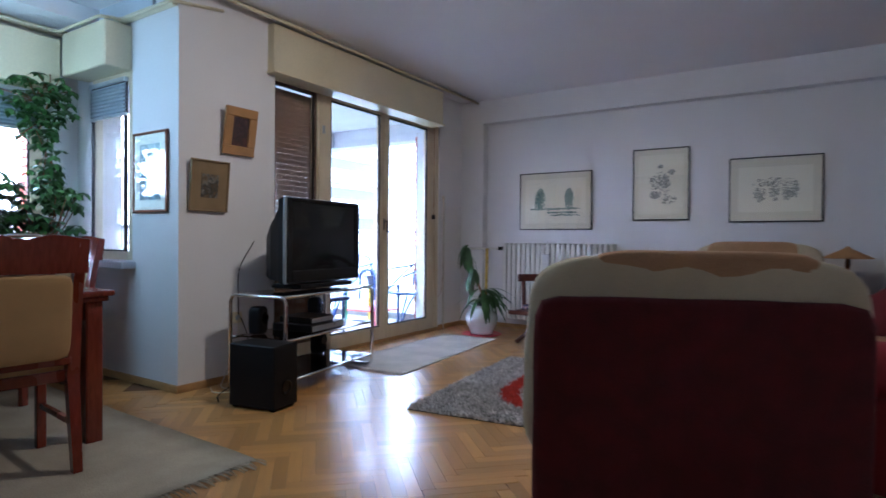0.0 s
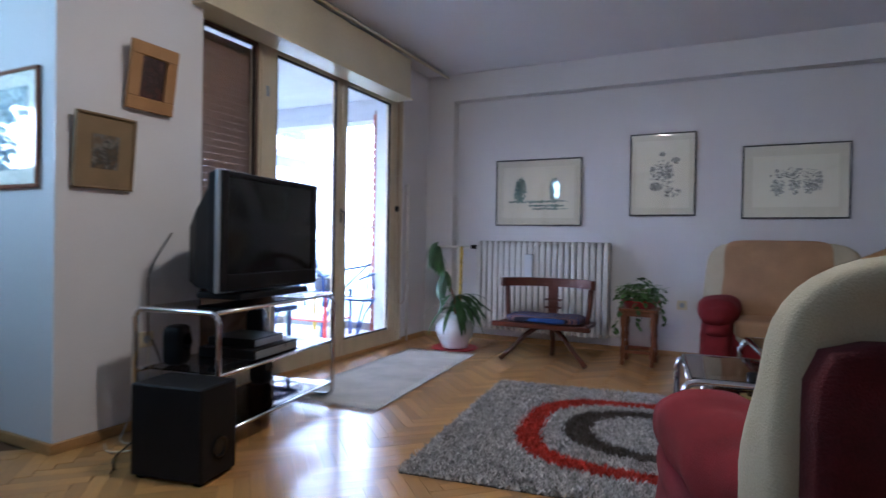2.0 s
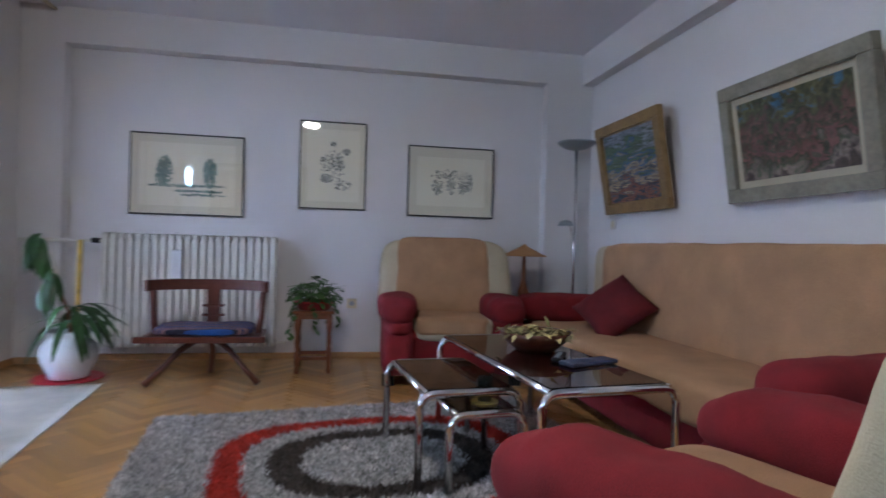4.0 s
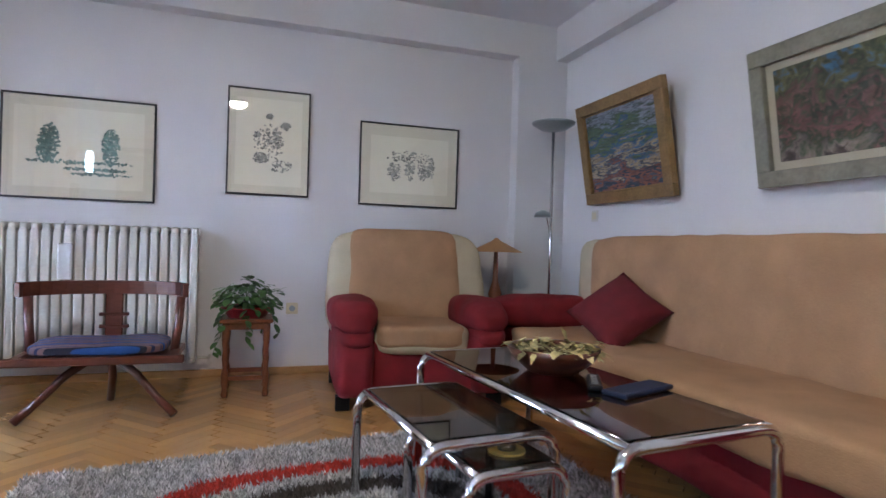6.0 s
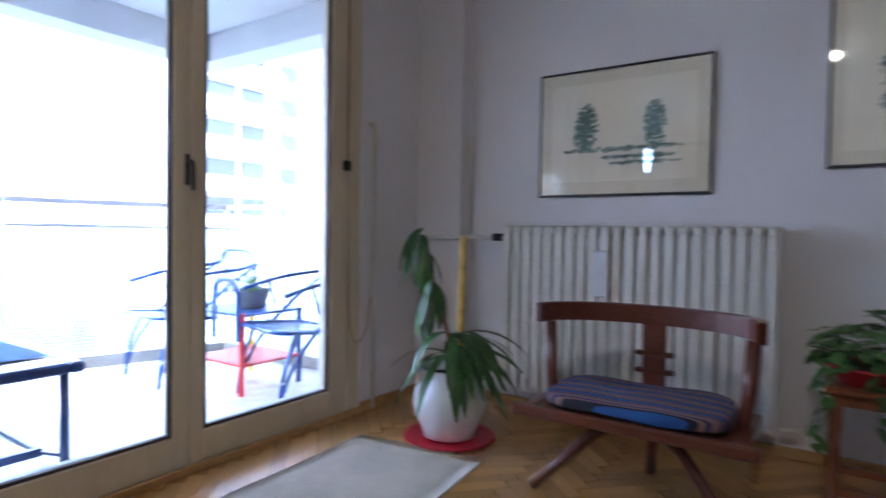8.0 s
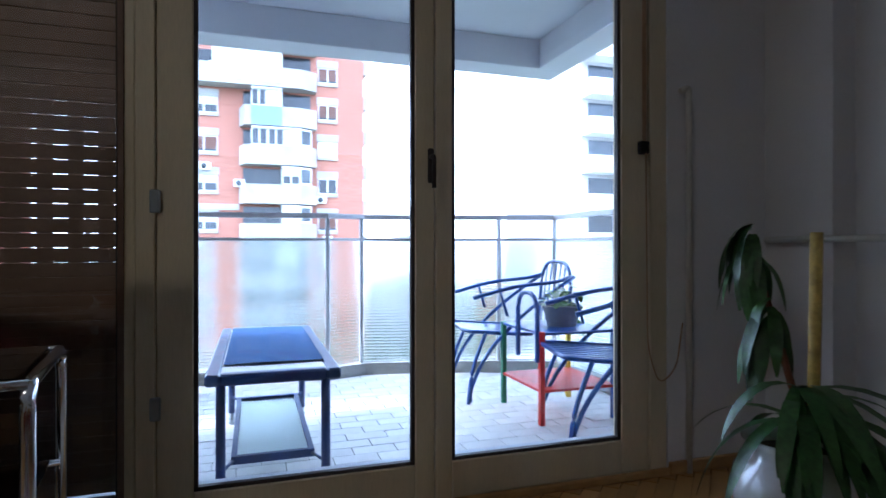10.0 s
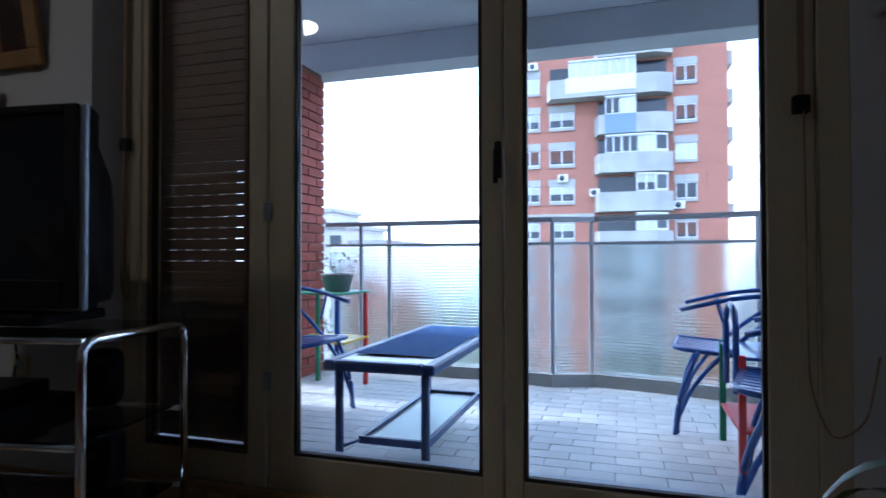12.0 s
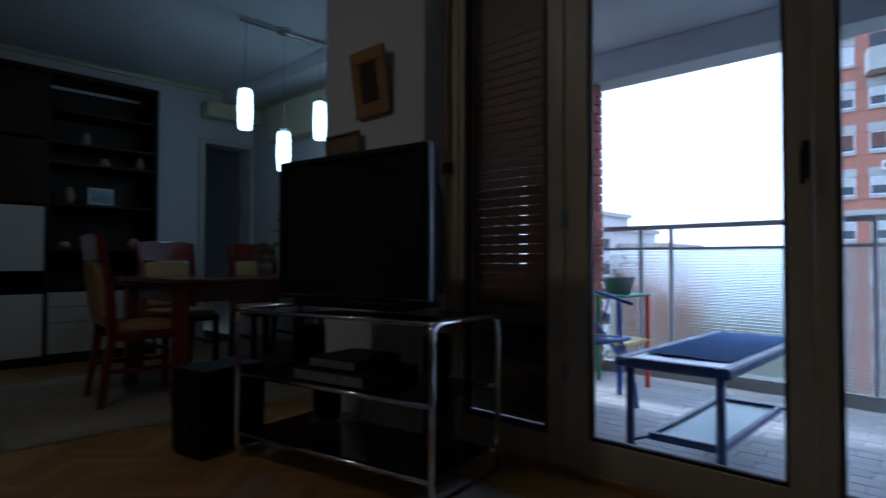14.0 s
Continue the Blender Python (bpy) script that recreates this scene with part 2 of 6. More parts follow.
# ---- structure ----
CEIL_Z = 2.69
X_E, X_S = 4.62, -8.2
BAY_X = -1.12
PIER_Y = -3.925
DINE_Z = 2.57
structure("wall_north", [(0.05, 4.87, 0.0, 0.25, -0.1, CEIL_Z), (0.05, 0.36, -0.12, 0.0, 0, 2.42), (4.2, X_E, -0.12, 0.0, 0, 2.42), (0.05, X_E, -0.12, 0.0, 2.42, CEIL_Z)], WALL, "off-white painted wall with a shallow recess under a beam")
structure("wall_east", [(X_E, X_E + 0.25, -8.4, -0.0, -0.1, CEIL_Z), (X_E - 0.1, X_E, -7.2, -0.12, 2.42, CEIL_Z)], WALL, "off-white painted wall with a beam along its top")
structure("wall_west", [(-0.06, 0.06, -0.62, 0.0, -0.1, CEIL_Z), (-0.06, 0.06, -3.13, -0.62, 2.40, CEIL_Z), (-0.06, 0.06, -3.13, -0.62, -0.1, 0.0)], WALL, "off-white wall round the balcony doors")
structure("wall_pier", [(-0.35, 0.2, PIER_Y, -3.13, -0.1, CEIL_Z), (-0.90, -0.35, PIER_Y, PIER_Y + 0.22, -0.1, 0.86), (-0.90, -0.35, PIER_Y, PIER_Y + 0.22, 2.2, CEIL_Z), (BAY_X - 0.2, -0.90, PIER_Y, PIER_Y + 0.22, -0.1, CEIL_Z)], WALL, "off-white wall pier between dining bay and balcony doors")
structure("wall_bay", [(BAY_X - 0.2, BAY_X, -7.2, PIER_Y, -0.1, 0.86), (BAY_X - 0.2, BAY_X, -7.2, PIER_Y, 2.1, CEIL_Z), (BAY_X - 0.2, BAY_X, -4.18, PIER_Y, 0.86, 2.1), (BAY_X - 0.2, BAY_X, -7.2, -5.3, 0.86, 2.1)], WALL, "off-white wall with the long dining window")
structure("wall_south", [(BAY_X - 0.2, -1.09, -7.45, -7.2, -0.1, CEIL_Z), (-0.54, X_E + 0.25, -7.45, -7.2, -0.1, CEIL_Z), (-1.09, -0.54, -7.45, -7.2, 2.12, CEIL_Z), (-1.3, 0.2, -9.0, -8.9, -0.1, CEIL_Z), (-1.35, -1.25, -8.9, -7.45, -0.1, CEIL_Z), (0.1, 0.2, -8.9, -7.45, -0.1, CEIL_Z)], WALL, "off-white wall with an open doorway to the hall")
structure("ceiling", [(BAY_X - 0.2, X_E + 0.25, -9.6, 0.25, CEIL_Z, CEIL_Z + 0.2)], CEIL, "plain white ceiling")
structure("ceiling_bay", [(BAY_X, -0.75, -7.2, PIER_Y, DINE_Z, CEIL_Z - 0.003)], CEIL, "plain white dropped ceiling along the dining window")
structure("floor", [(0.0, X_E, -4.0, 0.0, -0.12, -0.004), (BAY_X, X_E, -9.0, -4.0, -0.12, -0.004), (BAY_X, 0.0, -4.0, PIER_Y, -0.12, -0.004)], JOINT, "subfloor under the oak parquet")

# skirting
SK = [(0.36, 4.2, -0.018, 0.0, 0.0, 0.05), (0.06, 0.36, -0.138, -0.12, 0, 0.05), (4.2, X_E, -0.138, -0.12, 0, 0.05),
      (X_E - 0.018, X_E, -7.2, -0.14, 0, 0.05), (0.2, 0.218, PIER_Y - 0.018, -3.13, 0, 0.05), (BAY_X, 0.2, PIER_Y - 0.018, PIER_Y, 0, 0.05),
      (BAY_X, BAY_X + 0.018, -7.2, -4.02, 0, 0.05), (0.06, 0.078, -0.62, -0.14, 0, 0.05), (0.06, 0.078, -3.13, -0.62, 0, 0.03), (1.95, X_E - 0.02, -7.2, -7.182, 0, 0.05)]
structure("baseboard", SK, SKIRT, "narrow oak skirting strip", 0.004)


def window_unit(name, horizontal, leaves, z0, z1, face, depth, label, stile=0.075, bottom=0.075, mat=FRAME_P):
    """A framed window or door. horizontal: 'y' if it lies along y (wall faces +x), else 'x'. leaves: (a, b, glass) spans."""
    top = thing(name, (0, 0, 0), 0, label, "window" if "window" in name else "door")
    tagged(top, kind="structure")

    def put(a, b, c, d, z_0, z_1):
        return (c, d, a, b, z_0, z_1) if horizontal == "y" else (a, b, c, d, z_0, z_1)

    for a, b, ga, gb, gz0, gz1 in leaves:
        m = bmesh.new()
        for q in (put(a, ga, face - depth, face, z0, z1), put(gb, b, face - depth, face, z0, z1), put(ga, gb, face - depth, face, z0, gz0), put(ga, gb, face - depth, face, gz1, z1)):
            box(m, *q, bevel=0.004)
        leaf_ob = part("leaf_frame", m, mat, top)
        m = bmesh.new()
        s = 0.012
        f2 = face - 0.006
        for q in (put(ga, ga + s, face - 0.03, f2, gz0, gz1), put(gb - s, gb, face - 0.03, f2, gz0, gz1), put(ga + s, gb - s, face - 0.03, f2, gz0, gz0 + s), put(ga + s, gb - s, face - 0.03, f2, gz1 - s, gz1)):
            box(m, *q)
        part("seal", m, SEAL, leaf_ob, "dark rubber glazing seal")
        p = boxpart("pane", put(ga + 0.004, gb - 0.004, face - 0.032, face - 0.026, gz0 + 0.004, gz1 - 0.004), PANE, leaf_ob)
        p.visible_shadow = False
    return top


DOOR = window_unit("door_1", "y", [(-2.46, -1.585, -2.355, -1.655, 0.15, 2.265), (-1.58, -0.70, -1.52, -0.825, 0.15, 2.265)], 0.02, 2.36, 0.045, 0.06, "closed pair of glazed balcony doors in cream enamelled frames")
boxpart("outer_frame", [(-0.03, 0.055, -0.70, -0.62, 0, 2.40), (-0.03, 0.055, -3.13, -3.045, 0, 2.40), (-0.03, 0.055, -3.045, -0.70, 2.36, 2.40), (-0.05, 0.05, -3.045, -0.70, 0.0, 0.02), (-0.03, 0.055, -2.515, -2.46, 0.02, 2.36)], FRAME_P, DOOR, 0.004)
WIN1 = window_unit("window_1", "y", [(-3.045, -2.515, -3.0, -2.555, 0.15, 2.275)], 0.02, 2.36, 0.045, 0.06, "closed fixed glazed panel with its brown roller shutter let down")
# roller shutter slats behind the fixed panel
bm = bmesh.new()
for i in range(48):
    z = 0.15 + i * 0.044
    box(bm, -0.052, -0.040, -3.04, -2.47, z, z + (0.0421 if 0.8 < z < 1.9 else 0.0437), 0.002)
shutter = part("roller_shutter", bm, SHUT, None, "brown roller shutter let down with thin gaps of light")
tagged(shutter, category="roller shutter")
bm = bmesh.new()
for i in range(1, 48):
    z = 0.15 + i * 0.044
    for k in range(7):
        box(bm, -0.050, -0.043, -3.03 + k * 0.08, -2.99 + k * 0.08, z - 0.002, z)
part("link", bm, SHUT, shutter, kind="stuff")

# roller box over the doors
bm = bmesh.new()
box(bm, 0.06, 0.27, -3.2, -0.86, 2.285, 2.64, 0.006)
rb = part("roller_shutter_box", bm, CREAM, None, "cream enamelled roller shutter box above the balcony doors", "structure")
boxpart("lip", [(0.10, 0.29, -3.21, -0.85, 2.27, 2.285)], CREAM, rb, 0.003)
# cornice strip with conduits
bm = bmesh.new()
tube(bm, [(0.30, -3.93, 2.655), (0.30, -3.2, 2.655), (0.30, -0.86, 2.655), (0.30, -0.14, 2.655)], 0.012, 6)
tube(bm, [(0.27, -3.93, 2.672), (0.27, -0.14, 2.672)], 0.014, 6)
part("ceiling_conduit", bm, CREAM, None, "cream painted cable conduit along the ceiling edge", "structure")

# dining bay windows
window_unit("window_2", "x", [(-0.90, -0.35, -0.855, -0.395, 0.92, 2.12)], 0.86, 2.2, PIER_Y, -0.06, "tall narrow window onto the balcony, blind partly lowered")
window_unit("window_3", "y", [(-5.3, -4.18, -5.24, -4.26, 0.94, 2.03)], 0.86, 2.1, BAY_X + 0.02, 0.06, "long dining window with a partly lowered blind")
structure("sill_1", [(-0.93, -0.30, PIER_Y - 0.10, PIER_Y, 0.80, 0.85)], CONCL, "white window sill", 0.006)
structure("sill_2", [(BAY_X, BAY_X + 0.2, -5.4, -4.1, 0.80, 0.85)], CONCL, "white window sill", 0.006)
structure("roller_shutter_box_2", [(-0.95, -0.35, -4.115, PIER_Y, 2.19, 2.50)], CREAM, "cream roller shutter box over the narrow window", 0.008)
structure("roller_shutter_box_3", [(BAY_X, BAY_X + 0.17, -6.6, -4.12, 2.09, 2.46)], CREAM, "cream roller shutter box over the dining window", 0.008)


# cornice and conduits round the top of the dining bay
bm = bmesh.new()
for q in ((BAY_X, 0.2, PIER_Y - 0.05, PIER_Y, DINE_Z - 0.045, DINE_Z), (BAY_X, BAY_X + 0.05, -7.2, PIER_Y - 0.05, DINE_Z - 0.045, DINE_Z), (BAY_X + 0.05, X_E, -7.2, -7.15, CEIL_Z - 0.05, CEIL_Z - 0.004)):
    box(bm, *q, bevel=0.015, seg=2)
part("cornice", bm, CREAM, None, "narrow cream cornice round the dining bay", "structure")
bm = bmesh.new()
tube(bm, bend([(0.215, -3.6, 2.60), (0.215, PIER_Y - 0.06, 2.54), (-0.36, PIER_Y - 0.06, 2.53), (-0.36, -4.14, 2.51), (-0.94, -4.14, 2.51), (-0.94, -6.6, 2.47)], 0.05), 0.011, 6)
part("bay_conduit", bm, CREAM, None, "cream painted cable conduit over the shutter boxes", "structure")
BLINDM = material("blind_aluminium", (0.30, 0.33, 0.36), 0.45, 0.3, vary=0.05)


def blind(name, horizontal, a, b, face, z0, z1):
    """Slats hang nearly shut, each one overlapping the next."""
    t = thing(name, (0, 0, 0), 0, "grey aluminium venetian blind drawn part way down", "blind", "blinds in the dining bay")
    m = bmesh.new()
    if horizontal == "x":
        vs = [m.verts.new(p) for p in ((a, -0.004, 0.030), (b, -0.004, 0.030), (b, -0.009, 0.015), (a, -0.009, 0.015), (a, 0.004, 0.0), (b, 0.004, 0.0))]
    else:
        vs = [m.verts.new(p) for p in ((-0.004, a, 0.030), (-0.004, b, 0.030), (0.009, b, 0.015), (0.009, a, 0.015), (-0.004, a, 0.0), (-0.004, b, 0.0))]
    m.faces.new((vs[0], vs[1], vs[2], vs[3]))
    m.faces.new((vs[3], vs[2], vs[5], vs[4]))
    me = bpy.data.meshes.new("slat")
    m.to_mesh(me), m.free()
    me.materials.append(BLINDM)
    z = z0
    while z < z1:
        ob = new("slat", me)
        ob.parent = t
        ob.location = (0, face, z) if horizontal == "x" else (face, 0, z)
        z += 0.026
    q = (a, b, face - 0.012, face + 0.012, z0 - 0.02, z0) if horizontal == "x" else (face - 0.012, face + 0.012, a, b, z0 - 0.02, z0)
    boxpart("bottom_bar", q, ALU, t, 0.003)
    q = (a, b, face - 0.016, face + 0.016, z1, z1 + 0.03) if horizontal == "x" else (face - 0.016, face + 0.016, a, b, z1, z1 + 0.03)
    boxpart("head_rail", q, ALU, t, 0.003)


blind("venetian_blind", "x", -0.87, -0.385, PIER_Y - 0.025, 1.90, 2.12)
blind("venetian_blind", "y", -5.25, -4.22, BAY_X + 0.05, 1.80, 2.05)

# ---- balcony ----
BZ = -0.03
structure("balcony_floor", [(-2.5, -0.05, -3.95, 0.4, -0.2, BZ - 0.008)], CONC, "concrete balcony slab")
structure("balcony_ceiling", [(-2.5, -0.06, -3.95, 0.5, 2.56, 2.7)], CONCL, "painted concrete balcony ceiling")
structure("balcony_beam", [(-2.42, -2.16, -3.95, 0.22, 2.33, 2.56), (-2.16, -0.06, -0.02, 0.22, 2.33, 2.56)], CONCL, "painted concrete edge beam of the balcony", 0.006)
EDGE = [(-2.3, -3.5), (-2.32, -2.98), (-2.3, -2.2), (-2.2, -1.68), (-2.3, -1.4), (-2.22, -0.95), (-2.05, -0.4), (-1.9, -0.02), (-0.45, 0.05)]


def strip(bm, pts, w, z0, z1):
    """A wall of width w along a line on plan."""
    ps = [Vector((*p, 0)) for p in pts]
    rows = []
    for i, p in enumerate(ps):
        d = (ps[min(i + 1, len(ps) - 1)] - ps[max(i - 1, 0)]).normalized()
        s = Vector((-d.y, d.x, 0)) * w / 2
        rows.append([bm.verts.new((q.x, q.y, z)) for q, z in ((p - s, z0), (p + s, z0), (p + s, z1), (p - s, z1))])
    for a, b in zip(rows, rows[1:]):
        for q in range(4):
            bm.faces.new((a[q], a[(q + 1) % 4], b[(q + 1) % 4], b[q]))
    bm.faces.new(rows[0][::-1]), bm.faces.new(rows[-1])


bm = bmesh.new()
strip(bm, EDGE, 0.10, BZ - 0.01, BZ + 0.085)
part("balcony_kerb", bm, CONC, None, "grey concrete kerb round the balcony edge", "structure")

rail = thing("balcony_railing", (0, 0, 0), 0, "grey metal balcony railing with ribbed glass panels", "railing")
bm = bmesh.new()
strip(bm, EDGE, 0.045, 1.115, 1.15)
part("top_rail", bm, RAILM, rail)
bm = bmesh.new()
strip(bm, EDGE, 0.03, 0.955, 0.975)
part("middle_rail", bm, RAILM, rail)
POSTS = [(-2.315, -3.2), (-2.32, -2.96), (-2.2, -1.68), (-2.3, -1.42), (-2.05, -0.42), (-1.9, -0.03), (-1.2, 0.015), (-0.47, 0.045)]
for x, y in POSTS:
    boxpart("post", (x - 0.014, x + 0.014, y - 0.014, y + 0.014, BZ + 0.08, 1.115), RAILM, rail, 0.002)
line = [(-2.3, -3.48)] + POSTS
for (xa, ya), (xb, yb) in zip(line, line[1:]):
    bm = bmesh.new()
    d = Vector((xb - xa, yb - ya, 0))
    u = d.normalized()
    strip(bm, [(xa + u.x * 0.02, ya + u.y * 0.02), (xb - u.x * 0.02, yb - u.y * 0.02)], 0.008, BZ + 0.09, 0.955)
    p = part("glass_panel", bm, RIBBED, rail, "ribbed translucent glass panel")
    p.visible_shadow = False


def brick_pier(name, x0, x1, y0, y1, z0, z1, label):
    core = boxpart(name, (x0 + 0.012, x1 - 0.012, y0 + 0.012, y1 - 0.012, z0, z1), MORTAR, None, 0, label, 1, "structure")
    m = {}
    z, row = z0 + 0.004, 0
    while z + 0.062 < z1:
        for axis, a0, a1, faces in (("x", x0, x1, (y0, y1)), ("y", y0, y1, (x0, x1))):
            a = a0 + (0.0 if row % 2 == (axis == "x") else -0.125)
            while a < a1 - 0.02:
                s, e = max(a, a0), min(a + 0.24, a1)
                if e - s > 0.04:
                    for k, f in enumerate(faces):
                        key = (axis, round(e - s, 3))
                        if key not in m:
                            bb = bmesh.new()
                            h = (e - s) / 2
                            q = (-h, h, -0.012, 0.012) if axis == "x" else (-0.012, 0.012, -h, h)
                            box(bb, *q, 0, 0.062, bevel=0.003)
                            me = bpy.data.meshes.new("brick")
                            bb.to_mesh(me), bb.free()
                            me.materials.append(BRICK)
                            m[key] = me
                        ob = new("brick", m[key])
                        ob.parent = core
                        j = random.uniform(-0.0015, 0.0015)
                        c = (s + e) / 2
                        off = f + (0.006 if k == 0 else -0.006)
                        ob.location = (c, off + j, z) if axis == "x" else (off + j, c, z)
                a += 0.25
        z += 0.0725
        row += 1


structure("door_ledge", [(-0.16, -0.06, -3.13, -0.62, -0.1, 0.11)], CONCL, "pale stone ledge outside the balcony doors", 0.005)
structure("wall_outer", [(-0.25, -0.06, -0.62, 0.25, -0.2, 2.7), (-0.25, -0.06, -3.13, -0.62, 2.4, 2.7)], CONCL, "painted outer wall")

# ---- rugs ----
def rug(name, corners, z, mat, label, thick=0.008, cuts=(1, 1), lump=0.0, category="rug"):
    """A rug laid between four corners, with a wavy surface."""
    a, b, c, d = [Vector((*p, 0)) for p in corners]
    m = bmesh.new()
    nx, ny = cuts
    grid = []
    for i in range(nx + 1):
        col = []
        for j in range(ny + 1):
            u, v = i / nx, j / ny
            p = (a * (1 - u) + b * u) * (1 - v) + (d * (1 - u) + c * u) * v
            h = noise.noise(p * 9) * lump + (lump * 0.9 * noise.noise(p * 31))
            col.append(m.verts.new((p.x + noise.noise(p * 4) * 0.006, p.y + noise.noise(p * 4.5 + Vector((9, 0, 0))) * 0.006, z + thick + h)))
        grid.append(col)
    for i in range(nx):
        for j in range(ny):
            m.faces.new((grid[i][j], grid[i + 1][j], grid[i + 1][j + 1], grid[i][j + 1])).smooth = True
    edge = [grid[i][0] for i in range(nx + 1)] + [grid[nx][j] for j in range(1, ny + 1)] + [grid[i][ny] for i in range(nx - 1, -1, -1)] + [grid[0][j] for j in range(ny - 1, 0, -1)]
    low = [m.verts.new((v.co.x, v.co.y, z)) for v in edge]
    for i in range(len(edge)):
        k = (i + 1) % len(edge)
        m.faces.new((edge[i], edge[k], low[k], low[i]))
    me = bpy.data.meshes.new(name)
    m.to_mesh(me), m.free()
    me.materials.append(mat)
    return tagged(new(name, me), label, category)


def fringe(parent, a, b, out, mat, count, length=0.06):
    m = bmesh.new()
    a, b, out = Vector((*a, 0)), Vector((*b, 0)), Vector((*out, 0))
    for i in range(count):
        p = a + (b - a) * ((i + random.random() * 0.6) / count)
        q = p + out * length * random.uniform(0.6, 1.1) + (b - a).normalized() * random.uniform(-0.02, 0.02)
        tube(m, [(p.x, p.y, 0.008), ((p.x + q.x) / 2, (p.y + q.y) / 2, 0.012), (q.x, q.y, 0.006)], 0.0035, 4)
    return part("fringe", m, mat, parent, "knotted cotton fringe", "stuff")


WOOL = material("cream_wool_rug", (0.46, 0.43, 0.36), 0.98, vary=0.1, scale=5, bump=0.9, fine=150)
WOOL2 = material("beige_wool_rug", (0.36, 0.315, 0.24), 0.98, vary=0.12, scale=4, bump=0.9, fine=150)
r1 = rug("cream_rug", [(0.40, -2.68), (1.10, -2.66), (0.94, -0.86), (0.32, -0.94)], 0.0, WOOL, "small cream wool rug with fringed ends on the parquet", cuts=(10, 24), lump=0.004)
fringe(r1, (0.40, -2.68), (1.10, -2.66), (0, -1), WOOL, 60)
fringe(r1, (0.32, -0.94), (0.94, -0.86), (0, 1), WOOL, 55)
r3 = rug("beige_rug", [(-0.9, -6.1), (1.56, -6.1), (1.56, -4.40), (-0.9, -4.32)], 0.0, WOOL2, "large beige wool rug with fringed ends under the dining table", cuts=(24, 16), lump=0.004)
fringe(r3, (1.56, -6.1), (1.56, -4.40), (1, 0), WOOL2, 130, 0.09)

# shag rug: tufts in three colours laid out in two rings
shag = rug("shaggy_rug", [(1.66, -3.365), (3.70, -3.11), (3.53, -1.42), (1.49, -1.67)], 0.0, material("rug_backing", (0.10, 0.095, 0.09), 0.98), "grey shaggy rug with a red and a black ring", 0.006, (4, 4))
TUFT = {"grey woollen pile": material("grey_shag", (0.43, 0.41, 0.40), 0.98, vary=0.2, scale=20, bump=0.3, random=0.55, island=True),
        "red woollen pile": material("red_shag", (0.42, 0.035, 0.02), 0.98, vary=0.2, scale=20, bump=0.3, random=0.3, island=True),
        "black woollen pile": material("black_shag", (0.072, 0.058, 0.050), 0.98, vary=0.2, scale=20, bump=0.3, random=0.4, island=True)}
rng = np.random.default_rng(4)
NT = 60000
su, sv = rng.uniform(0, 1, NT), rng.uniform(0, 1, NT)
px = 1.66 + 2.04 * su - 0.17 * sv
py = -3.365 + 0.255 * su + 1.695 * sv
ca, sa = math.cos(radians(6)), math.sin(radians(6))
rx, ry = (px - 2.61) * ca + (py + 2.41) * sa, -(px - 2.61) * sa + (py + 2.41) * ca
ring = (np.abs(rx / 0.64) ** 3.0 + np.abs(ry / 0.56) ** 3.0) ** (1 / 3.0)
bx, by = rx - 0.02, ry - 0.02
ring2 = (np.abs(bx / 0.43) ** 2.4 + np.abs(by / 0.34) ** 2.4) ** (1 / 2.4)
kind = np.where(np.abs(ring - 1.0) < 0.095, 1, np.where(np.abs(ring2 - 1.0) < 0.17, 2, 0))
for k, (nm, mt) in enumerate(TUFT.items()):
    sel = kind == k
    n = int(sel.sum())
    x, y = px[sel], py[sel]
    ang = rng.uniform(0, math.tau, n)
    w, h = rng.uniform(0.006, 0.011, n), rng.uniform(0.018, 0.038, n)
    lean = rng.uniform(0.008, 0.030, n)
    la = rng.uniform(0, math.tau, n)
    v = np.zeros((n, 4, 3))
    for q in range(3):
        a = ang + q * math.tau / 3
        v[:, q, 0], v[:, q, 1], v[:, q, 2] = x + w * np.cos(a), y + w * np.sin(a), 0.004
    v[:, 3, 0], v[:, 3, 1], v[:, 3, 2] = x + lean * np.cos(la), y + lean * np.sin(la), h
    base = np.arange(n)[:, None, None] * 4
    f = (np.array([[0, 1, 3], [1, 2, 3], [2, 0, 3]])[None] + base).reshape(-1, 3)
    me = bpy.data.meshes.new("pile")
    me.from_pydata(v.reshape(-1, 3).tolist(), [], f.tolist())
    me.materials.append(mt)
    ob = new("pile", me)
    ob.parent = shag
    tagged(ob, label=nm, kind="stuff")


